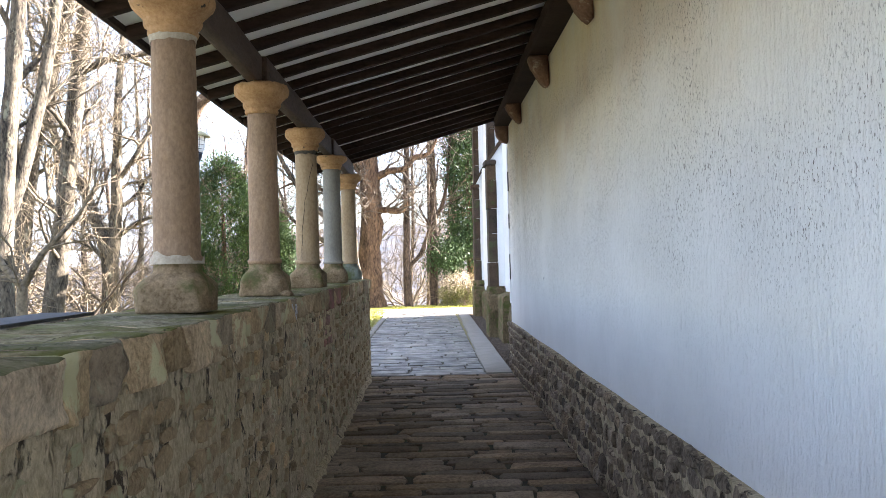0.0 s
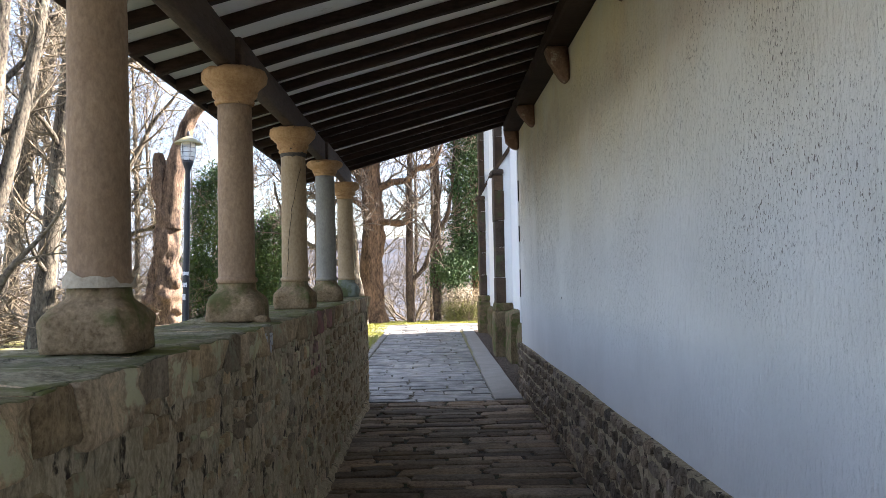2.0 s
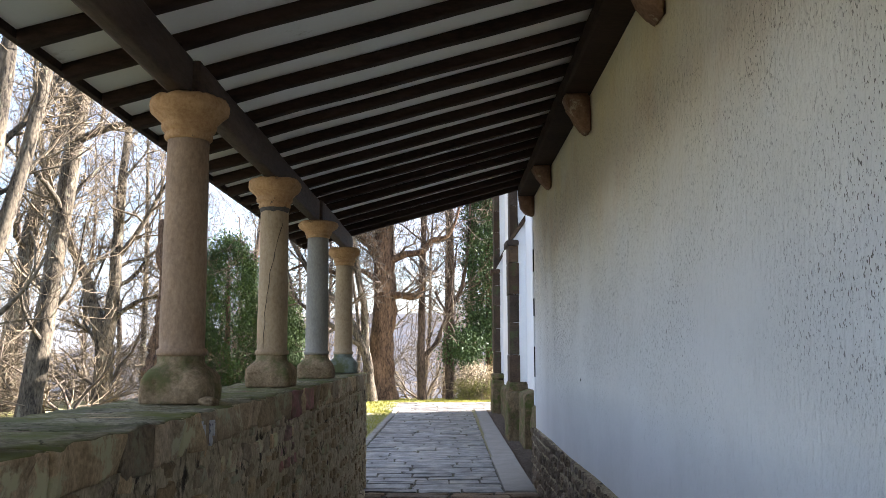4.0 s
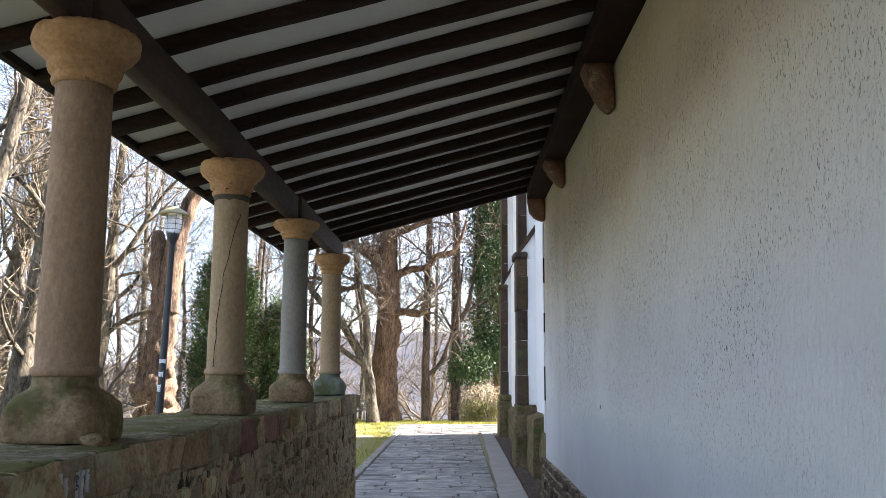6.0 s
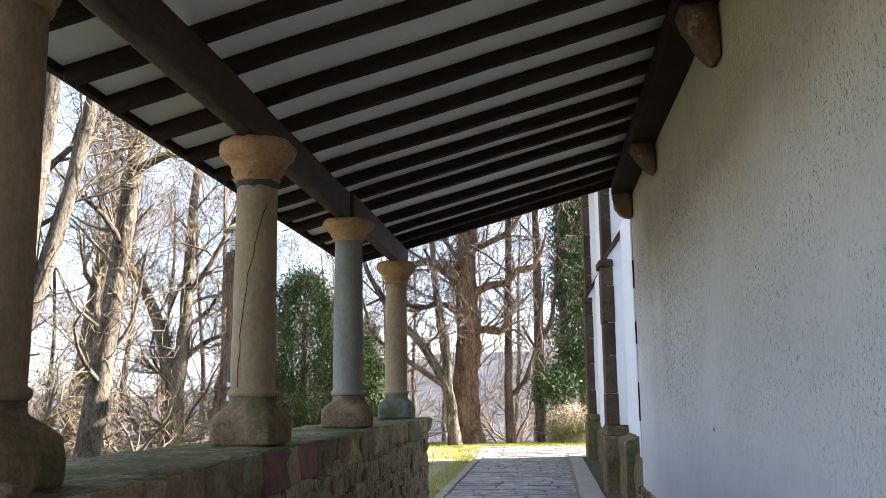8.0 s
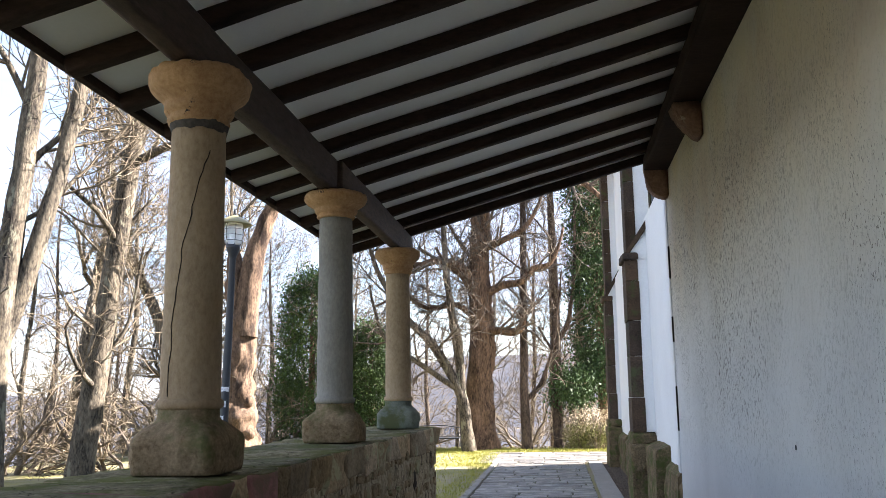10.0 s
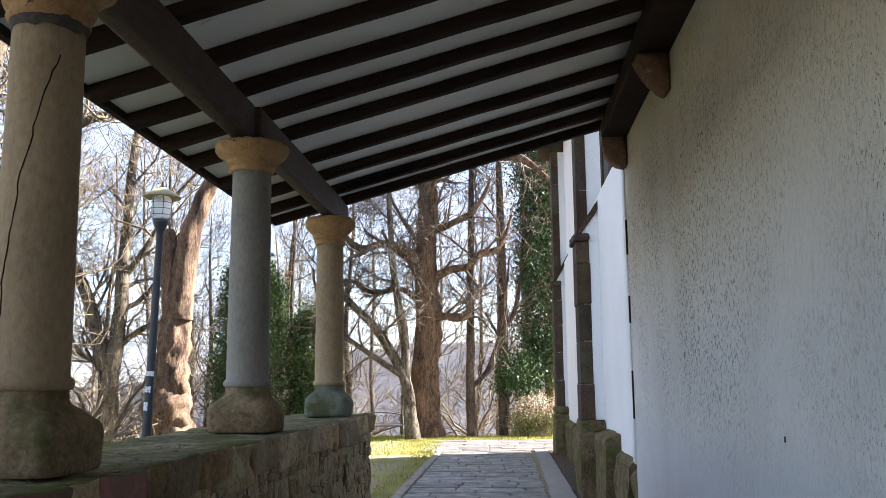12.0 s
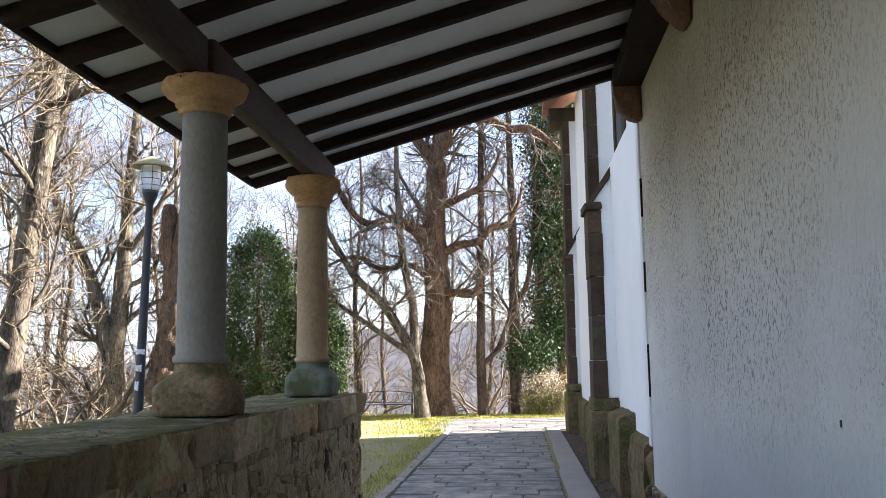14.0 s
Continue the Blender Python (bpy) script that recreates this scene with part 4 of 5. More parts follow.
for k in range(150):
    y = BACK + (11.4 - BACK) * k / 149
    w = 0.03 + 0.03 * noise.noise((y * 1.7, 0, 3)) + 0.02 * noise.noise((y * 7, 0, 5))
    rows.append([bm.verts.new(p) for p in ((PAR_IN - 0.03, y, 0.045), (PAR_IN + 0.012, y, 0.035 + 0.01 * noise.noise((y * 5, 1, 1))), (PAR_IN + w, y, 0.012), (PAR_IN + w + 0.012, y, -0.02))])
for a, b in zip(rows, rows[1:]):
    for k in range(3):
        bm.faces.new((a[k], a[k + 1], b[k + 1], b[k]))
structure("trim_fillet", bm, M_WALLMORTAR, "pale mortar fillet along the parapet foot", "mortar fillet", True)


# ---- trees ----
def turned(d, angle, rng):
    """d bent by the angle towards a random side."""
    side = d.orthogonal().normalized()
    side.rotate(Matrix.Rotation(rng.uniform(0, 2 * math.pi), 3, d))
    return (d * math.cos(angle) + side * math.sin(angle)).normalized()


def grow(wood, twigs, p, d, r, length, level, rng, spec):
    """One shoot with its side shoots; levels 0 and 1 go to the wood, finer ones to the twigs."""
    seg, wob, trop, kids, ratio, top = spec["seg"][level], spec["wob"][level], spec["trop"][level], spec["kids"], spec["ratio"], spec["levels"]
    n = max(3, int(length / seg))
    pts, rads, dirs = [p.copy()], [r], [d.copy()]
    rmin = 0.006 if level >= top - 1 else 0.009
    for i in range(n):
        d = d + Vector((rng.gauss(0, wob), rng.gauss(0, wob), rng.gauss(0, wob) + trop))
        d.normalize()
        p = p + d * (length / n)
        pts.append(p.copy())
        dirs.append(d.copy())
        rads.append(max(rmin, r * (1 - 0.72 * (i + 1) / n)))
    (wood if level < 2 else twigs).add(pts, rads, (9, 6, 4, 3, 3, 3)[level])
    if level < top:
        branch_off(wood, twigs, pts, rads, dirs, length, level, rng, spec, kids[level])


def branch_off(wood, twigs, pts, rads, dirs, length, level, rng, spec, count, start=None):
    start = spec["start"][level] if start is None else start
    n = len(pts) - 1
    for k in range(count):
        f = start + (1 - start) * (k + rng.random()) / count
        i = min(n, int(f * n))
        q = pts[i]
        ang = radians(rng.uniform(28, 68))
        cd = turned(dirs[i], ang, rng)
        cl = length * spec["ratio"][level] * rng.uniform(0.6, 1.25) * (1.15 - 0.5 * f)
        grow(wood, twigs, q, cd, min(rads[i] * 0.72, max(0.006, rads[i] * rng.uniform(0.22, 0.48) if level == 0 else rads[i] * rng.uniform(0.4, 0.62))), cl, level + 1, rng, spec)


SPEC = {"seg": (0.8, 0.4, 0.3, 0.22, 0.2), "wob": (0.07, 0.2, 0.24, 0.26, 0.28), "trop": (0.03, 0.07, 0.07, 0.06, 0.05), "kids": (12, 7, 5, 3, 0),
        "ratio": (0.45, 0.8, 0.72, 0.65), "start": (0.35, 0.2, 0.12, 0.1), "levels": 4}
SPEC_THIN = dict(SPEC, kids=(10, 7, 6, 0, 0), ratio=(0.45, 0.85, 0.7, 0.6), trop=(0.03, 0.2, 0.14, 0.06, 0.02), levels=3)
SPEC_WOOD = dict(SPEC, kids=(16, 8, 6, 0, 0), ratio=(0.42, 0.85, 0.7, 0.6), trop=(0.03, 0.1, 0.09, 0.06, 0.02), levels=3)
SPEC_TANGLE = dict(SPEC, wob=(0.2, 0.24, 0.24, 0.22, 0.22), trop=(0.02, 0.0, 0.0, 0.0, 0.0), kids=(9, 6, 5, 3, 0), ratio=(0.55, 0.7, 0.65, 0.55), start=(0.12, 0.1, 0.1, 0.1))


def tree(name, loc, label, stems, limbs, seed, spec, bark, twig, trunk_kids=8, limb_kids=6, reach=3.2, lump=0.06, sides=14, limb_len=1.0, trunk_start=0.4, trunk_len=1.0, category="tree", group=""):
    """A bare tree from hand-set stems and limbs (rows of x, y, z, radius about the foot), with grown branches and twigs."""
    rng = random.Random(seed)
    t = thing(name, loc, label, category, group)
    wood, twigs = Tubes(), Tubes()
    for ctrl, kind in [(s, 0) for s in stems] + [(s, 1) for s in limbs]:
        line = smooth_line([c[:3] for c in ctrl], 7)
        rr = [c[3] for c in ctrl]
        rads = [rr[min(i // 7, len(rr) - 1)] + (rr[min(i // 7 + 1, len(rr) - 1)] - rr[min(i // 7, len(rr) - 1)]) * ((i % 7) / 7) for i in range(len(line))]
        line = [p + Vector((noise.noise((p.z * 1.5, seed, kind)), noise.noise((seed, p.z * 1.5, kind)), 0)) * (0.05 if kind else 0.03) for p in line]
        wood.add(line, rads, sides if kind == 0 else 9, lump)
        dirs = [(line[min(i + 1, len(line) - 1)] - line[max(i - 1, 0)]).normalized() for i in range(len(line))]
        if kind == 0:
            branch_off(wood, twigs, line, rads, dirs, reach / 0.42 * trunk_len, 0, rng, spec, trunk_kids, trunk_start)
        else:
            branch_off(wood, twigs, line, [min(r, 0.09) for r in rads], dirs, reach * limb_len, 1, rng, spec, limb_kids, 0.15)
    part("trunk", wood.mesh("trunk", bark), bark, t)
    part("crown", twigs.mesh("crown", twig, False), twig, t, "bare winter twigs")
    return t


# big brown oak beside the end of the path, with a sawn stub
tree("oak_tree", (-2.05, 30.0, -0.05), "thick brown oak with bare crooked limbs and a sawn stub",
     [((0, 0, -0.3, 0.62), (0.02, 0, 0.35, 0.43), (0.0, 0, 1.6, 0.36), (0.08, 0, 3.4, 0.345), (0.02, 0, 5.0, 0.32), (0.12, 0, 6.6, 0.27), (0.1, 0, 7.5, 0.22))],
     [((0.15, 0, 7.2, 0.2), (0.6, -0.2, 8.0, 0.17), (1.3, -0.4, 8.15, 0.15), (2.2, -0.7, 7.7, 0.12), (2.8, -0.9, 7.6, 0.10), (3.7, -1.2, 6.7, 0.06), (4.3, -1.3, 6.4, 0.03)),
      ((0.05, 0, 7.0, 0.2), (-0.5, 0.2, 7.9, 0.15), (-0.75, 0.4, 9.2, 0.11), (-1.4, 0.4, 10.4, 0.08), (-1.5, 0.4, 12.5, 0.03)),
      ((0.15, 0, 7.3, 0.18), (0.35, 0.3, 8.9, 0.14), (0.9, 0.5, 10.3, 0.10), (0.95, 0.6, 12.0, 0.06), (1.4, 0.6, 14.0, 0.03)),
      ((0.0, 0, 4.6, 0.17), (-0.45, -0.2, 5.15, 0.14), (-1.1, -0.4, 5.35, 0.12), (-1.75, -0.5, 5.25, 0.10), (-2.3, -0.6, 5.75, 0.08), (-2.9, -0.6, 6.9, 0.05), (-3.6, -0.6, 7.3, 0.03)),
      ((0.0, 0, 3.6, 0.10), (-0.6, -0.2, 4.1, 0.08), (-1.4, -0.4, 4.0, 0.065), (-2.1, -0.5, 4.35, 0.05), (-2.9, -0.5, 4.1, 0.03)),
      ((0.1, 0, 3.30, 0.15), (0.55, -0.3, 3.32, 0.115), (1.0, -0.45, 3.27, 0.105), (1.22, -0.48, 3.36, 0.10), (1.27, -0.48, 3.62, 0.06), (1.15, -0.48, 3.78, 0.03)),
      ((0.1, 0, 4.35, 0.15), (0.7, -0.2, 4.62, 0.115), (1.25, -0.35, 4.7, 0.10), (1.6, -0.4, 5.05, 0.085), (2.15, -0.4, 5.25, 0.06), (2.5, -0.4, 6.2, 0.03)),
      ((0.1, 0, 5.7, 0.12), (0.8, -0.2, 5.95, 0.09), (1.5, -0.3, 6.35, 0.07), (1.9, -0.3, 7.2, 0.04))],
     3, SPEC, M_OAK, M_TWIG_DARK, trunk_kids=5, limb_kids=9, reach=2.3, lump=0.26, sides=26, trunk_start=0.6)

# grey tree leaning away from the oak
tree("leaning_tree", (-2.35, 28.9, -0.05), "grey lichen-covered tree leaning sideways with a second upright stem",
     [((0.1, 0, -0.2, 0.24), (0.0, 0, 0.6, 0.17), (-0.15, 0, 1.6, 0.14), (-0.9, 0.1, 2.9, 0.12), (-1.9, 0.2, 4.0, 0.09), (-2.7, 0.3, 5.6, 0.06), (-3.2, 0.4, 7.6, 0.03)),
      ((-0.1, 0, 1.3, 0.13), (-0.2, 0.1, 3.0, 0.11), (-0.5, 0.1, 4.8, 0.09), (-0.6, 0.2, 7.6, 0.06), (-0.5, 0.3, 10.5, 0.03))],
     [((-0.2, 0, 1.7, 0.09), (-1.4, -0.1, 2.5, 0.07), (-2.3, -0.2, 3.3, 0.05), (-2.6, -0.2, 4.6, 0.03))],
     7, SPEC, M_BARK, M_TWIG_DARK, trunk_kids=10, limb_kids=6, reach=1.8, sides=10)

# two slim trunks by the path's end
tree("slim_tree", (-0.75, 29.9, -0.05), "slim dark trunk with thin upswept branches",
     [((0, 0, -0.2, 0.17), (-0.05, 0, 1.2, 0.125), (-0.02, 0, 3.4, 0.11), (0.05, 0, 6.5, 0.09), (0.1, 0.1, 11, 0.05), (0.0, 0.1, 14, 0.02))],
     [((0, 0, 1.4, 0.08), (0.5, 0, 2.0, 0.06), (0.85, 0, 3.2, 0.04), (1.1, 0, 5.0, 0.02))],
     11, SPEC_THIN, M_DARKBARK, M_TWIG_DARK, trunk_kids=6, reach=1.7, sides=9, group="slim trees")
tree("slim_tree", (0.12, 30.5, -0.05), "slim dark trunk forking at head height",
     [((0, 0, -0.2, 0.19), (-0.02, 0, 1.2, 0.145), (0.02, 0, 3.4, 0.125), (0.0, 0, 6.5, 0.10), (-0.1, 0.1, 11, 0.05), (0.0, 0.1, 14, 0.02))],
     [((0, 0, 3.0, 0.09), (0.35, 0, 3.6, 0.07), (0.6, 0, 5.0, 0.05), (0.7, 0, 7.5, 0.03)), ((0, 0, 2.6, 0.05), (-0.35, 0.1, 3.2, 0.035), (-0.5, 0.1, 3.5, 0.02))],
     12, SPEC_THIN, M_DARKBARK, M_TWIG_DARK, trunk_kids=6, reach=1.8, sides=9, group="slim trees")
tree("slim_tree", (0.85, 32.0, -0.3), "slim dark trunk behind the garden bush",
     [((0, 0, -0.3, 0.13), (0.0, 0, 2.0, 0.10), (0.05, 0, 5, 0.085), (0.0, 0, 9, 0.05), (-0.1, 0.1, 12, 0.02))], [],
     13, SPEC_THIN, M_DARKBARK, M_TWIG_DARK, trunk_kids=6, reach=1.8, sides=8, group="slim trees")

# tall pale trunk on the lawn, in the sun above the church's shadow
tree("tall_tree", (-8.95, 21.0, -0.1), "tall smooth grey trunk streaked with ivy stems",
     [((0, 0, -0.3, 0.32), (0.05, 0, 0.6, 0.25), (0.3, 0, 2.4, 0.22), (0.55, 0, 4.6, 0.20), (0.95, 0, 8.0, 0.17), (1.2, 0.2, 12.0, 0.13), (1.1, 0.3, 16.0, 0.05))],
     [((0.7, 0, 6.2, 0.10), (1.6, -0.2, 6.5, 0.08), (2.6, -0.4, 6.6, 0.06), (3.8, -0.5, 7.2, 0.03)), ((0.3, 0, 2.3, 0.05), (0.8, 0.1, 3.1, 0.035), (1.0, 0.2, 4.6, 0.02))],
     21, SPEC, M_BARK, M_TWIG, trunk_kids=13, limb_kids=8, reach=2.4, lump=0.08, sides=16, trunk_start=0.28)
tree("tall_tree", (-8.1, 17.0, -0.1), "tall twin-stemmed grey tree standing on the lawn",
     [((0, 0, -0.3, 0.30), (-0.05, 0, 1.5, 0.22), (0.15, 0, 4.2, 0.17), (0.45, 0, 7.5, 0.13), (0.8, 0.2, 12.0, 0.1), (0.9, 0.2, 15.0, 0.04)),
      ((0.0, 0.05, 2.4, 0.16), (0.5, 0.2, 4.2, 0.13), (0.95, 0.4, 7.0, 0.11), (1.4, 0.5, 11.0, 0.08), (1.5, 0.5, 14.0, 0.03))], [],
     22, SPEC, M_BARK, M_TWIG, trunk_kids=9, reach=2.6, lump=0.08, sides=14, trunk_start=0.35)
tree("tall_tree", (-12.6, 27.0, -0.1), "tall grey tree leaning towards the church",
     [((0, 0, -0.3, 0.32), (0.2, 0, 2.0, 0.25), (0.7, 0, 5.5, 0.21), (1.6, 0, 9.0, 0.16), (2.4, 0.1, 13.0, 0.08), (2.8, 0.1, 16.0, 0.03))], [],
     23, SPEC, M_BARK, M_TWIG, trunk_kids=13, reach=2.6, lump=0.08, sides=12, trunk_start=0.3)

# lichen-grey forked tree
tree("forked_tree", (-9.75, 27.0, -0.1), "lichen-grey tree forking low into two stems",
     [((0.0, 0, -0.3, 0.33), (0.02, 0, 0.7, 0.26), (0.0, 0, 1.8, 0.23), (-0.35, 0, 3.0, 0.17), (-0.8, 0, 4.2, 0.14), (-1.6, 0, 5.8, 0.11), (-2.3, 0.2, 8.5, 0.07), (-2.4, 0.2, 11.0, 0.03)),
      ((0.05, 0, 1.7, 0.22), (0.22, 0, 2.8, 0.19), (0.28, 0, 4.5, 0.16), (0.35, 0.1, 7.0, 0.12), (0.6, 0.2, 10.0, 0.07), (0.7, 0.2, 13.0, 0.03))],
     [((0.28, 0, 4.3, 0.09), (0.9, -0.1, 5.0, 0.08), (1.5, -0.1, 6.1, 0.06), (2.4, -0.2, 7.2, 0.03)), ((0.2, 0, 2.5, 0.08), (0.9, 0, 3.0, 0.06), (1.6, 0, 3.2, 0.04))],
     31, SPEC, M_BARK, M_TWIG, trunk_kids=12, limb_kids=8, reach=2.2, lump=0.1, sides=14, trunk_start=0.25)

# pollard with pale stem close to the parapet
tree("young_tree", (-5.0, 11.0, -0.05), "small pale pollarded tree with upswept twigs",
     [((0, 0, -0.2, 0.08), (0.02, 0, 0.7, 0.065), (0.03, 0, 1.32, 0.06))],
     [((0.03, 0, 1.3, 0.05), (-0.2, 0, 1.6, 0.04), (-0.45, 0, 2.3, 0.025), (-0.5, 0, 3.2, 0.012)), ((0.03, 0, 1.3, 0.05), (0.3, 0, 1.7, 0.038), (0.6, 0.1, 2.1, 0.022), (0.9, 0.1, 2.6, 0.01))],
     41, dict(SPEC_TANGLE, kids=(4, 3, 3, 2, 0)), M_TWIG, M_TWIG, trunk_kids=2, limb_kids=6, reach=1.0, sides=9, trunk_start=0.8)


# dead, half-rotten trunk with one curved bough
def build_dead_trunk():
    t = thing("dead_trunk", (-6.9, 23.8, -0.05), "rotten brown dead trunk with burls and a curved broken bough", "dead tree")
    w = Tubes()
    line = smooth_line([(0.1, 0, -0.3), (0.05, 0, 0.6), (-0.05, 0, 1.3), (0.05, 0, 2.2), (0.0, 0, 3.2), (-0.12, 0, 4.2), (-0.16, 0, 4.85)], 10)
    w.add(line, [0.50, 0.47, 0.46, 0.45, 0.46, 0.49, 0.5, 0.48, 0.45, 0.44] + [0.42 - 0.33 * max(0, (i - 8)) / 44 for i in range(len(line) - 10)], 30, 0.42)
    line = smooth_line([(0.12, 0, 2.9), (0.22, 0, 4.0), (0.38, 0.0, 4.9), (0.62, 0.0, 5.6), (0.98, -0.1, 6.05), (1.6, -0.2, 6.2)], 8)
    w.add(line, [0.30 - 0.2 * i / len(line) for i in range(len(line))], 18, 0.2)
    part("trunk", w.mesh("trunk", M_DEAD), M_DEAD, t)
    for k, (x, z, r) in enumerate(((-0.33, 1.0, 0.24), (-0.34, 0.45, 0.2), (0.26, 1.5, 0.16), (0.28, 0.8, 0.19))):
        bm = bmesh.new()
        bmesh.ops.create_icosphere(bm, subdivisions=3, radius=r)
        for q in bm.verts:
            q.co *= 1 + 0.35 * noise.noise((q.co.x * 6 + k, q.co.y * 6, q.co.z * 6))
            q.co += Vector((x, -0.1, z))
        part("burl", bm, M_DEAD, t, "knobbly burl", True)


build_dead_trunk()


# tangled scrub at the lawn's edge and the woods behind
def scrub(loc, seed, size, label):
    rng = random.Random(seed)
    t = thing("scrub", loc, label, "shrub", "bare scrub")
    twigs = Tubes()
    for k in range(7):
        wood = Tubes()
        a = rng.uniform(0, 2 * math.pi)
        d = Vector((math.cos(a) * 0.7, math.sin(a) * 0.7, 1)).normalized()
        grow(wood, twigs, Vector((math.cos(a) * 0.3, math.sin(a) * 0.3, -0.2)), d, 0.045 * size, 2.1 * size, 1, rng, SPEC_TANGLE)
        part("stem", wood.mesh("stem", M_TWIG_DARK), M_TWIG_DARK, t)
    part("brushwood", twigs.mesh("brushwood", M_TWIG, False), M_TWIG, t)
    return t


s0 = scrub((-9.2, 23.2, -0.05), 51, 1.1, "tangled bare scrub at the lawn's edge")
s1 = scrub((-11.6, 22.5, -0.05), 52, 1.3, "tangled bare scrub at the lawn's edge")
for x, y, k, src, rz in ((-13.5, 25.5, 1.15, s0, 40), (-11.0, 29.5, 1.2, s1, 130), (-8.2, 29.8, 1.0, s0, 200), (-14.5, 20.5, 1.2, s1, 260), (-7.4, 31.5, 1.0, s1, 310), (-10.5, 18.8, 0.8, s0, 77), (-4.6, 32.5, 0.9, s0, 15), (-0.9, 33.0, 0.9, s1, 95), (-12.5, 33.0, 1.3, s0, 280), (2.6, 33.5, 1.0, s0, 160)):
    c = copy_thing(src, pose(x, y, ground_height(x, y), 0, 0, rz))
    c.scale = (k, k, k)

woods = []
for seed, h in ((61, 11.0), (62, 13.0), (63, 9.5), (64, 12.0)):
    woods.append(tree("wood_tree", ((-16.0, 30.0, -3.0), (-14.0, 36.0, -3.0), (-9.0, 37.0, -3.0), (-5.2, 35.5, -2.0))[seed - 61], "bare slender tree in the wood below the lawn",
                      [((0, 0, -0.5, 0.13), (0.1, 0, 2.0, 0.10), (-0.1, 0.1, h * 0.45, 0.085), (0.15, 0.1, h * 0.75, 0.055), (0.0, 0.1, h, 0.02))], [],
                      seed, SPEC_WOOD if seed % 2 else SPEC_THIN, M_BARK if seed % 2 else M_DARKBARK, M_TWIG_DARK if seed % 2 else M_TWIG, trunk_kids=14, reach=2.3, sides=9, trunk_start=0.2, group="wood below the lawn"))
rng = random.Random(77)
spots = [(-19, 27), (-17.5, 38), (-21, 34), (-24, 30), (-12, 41), (-15.5, 45), (-7.2, 40), (-10.2, 46), (-4.0, 39.5), (-5.8, 46), (-2.6, 36.5), (-1.6, 42), (-3.2, 50), (-0.2, 38), (1.3, 43), (0.6, 51), (2.9, 39), (4.6, 45),
         (-26, 40), (-20, 44), (-13.2, 52), (-8.5, 54), (-30, 34), (-18, 22.5), (-22, 24), (-17, 18.5), (-14.5, 15), (-28, 50), (-18.5, 56), (-17, 33), (-9.6, 34.2), (-6.4, 33.4), (-11.8, 36.0), (-7.8, 36.6), (-13.6, 31.0)]
for i, (x, y) in enumerate(spots):
    x, y = x + rng.uniform(-0.5, 0.5), y + rng.uniform(-0.5, 0.5)
    c = copy_thing(woods[i % 4], pose(x, y, ground_height(x, y) - 0.1, rng.uniform(-3, 3), rng.uniform(-3, 3), rng.uniform(0, 360)))
    k = rng.uniform(0.8, 1.15) + max(0, (y - 34) * 0.022)
    c.scale = (k, k, k)


# ---- evergreens and bush ----
def leaf_cloud(name, material, centres, per, size, spread, seed, flat=0.35, droop=0.0):
    """Many small folded leaves round the given centres."""
    rng = np.random.RandomState(seed)
    c = np.repeat(np.array(centres, dtype=float), per, axis=0)
    n = len(c)
    p = c + rng.normal(0, 1, (n, 3)) * np.array(spread)
    a = rng.normal(0, 1, (n, 3))
    a[:, 2] -= droop
    a /= np.linalg.norm(a, axis=1, keepdims=True)
    b = np.cross(a, rng.normal(0, 1, (n, 3)))
    b /= np.linalg.norm(b, axis=1, keepdims=True)
    s = size * rng.uniform(0.6, 1.35, (n, 1))
    nrm = np.cross(a, b)
    v = np.stack([p, p + a * s * 0.5 + b * s * flat + nrm * s * 0.1, p + a * s, p + a * s * 0.5 - b * s * flat + nrm * s * 0.1], axis=1).reshape(-1, 3)
    me = bpy.data.meshes.new(name)
    idx = np.arange(n) * 4
    f = np.concatenate([np.stack([idx, idx + 1, idx + 2], 1), np.stack([idx, idx + 2, idx + 3], 1)])
    me.vertices.add(len(v))
    me.vertices.foreach_set("co", v.ravel())
    me.loops.add(f.size)
    me.loops.foreach_set("vertex_index", f.ravel())
    me.polygons.add(len(f))
    me.polygons.foreach_set("loop_start", np.arange(len(f)) * 3)
    me.update()
    me.validate()
    me.materials.append(material)
    return me


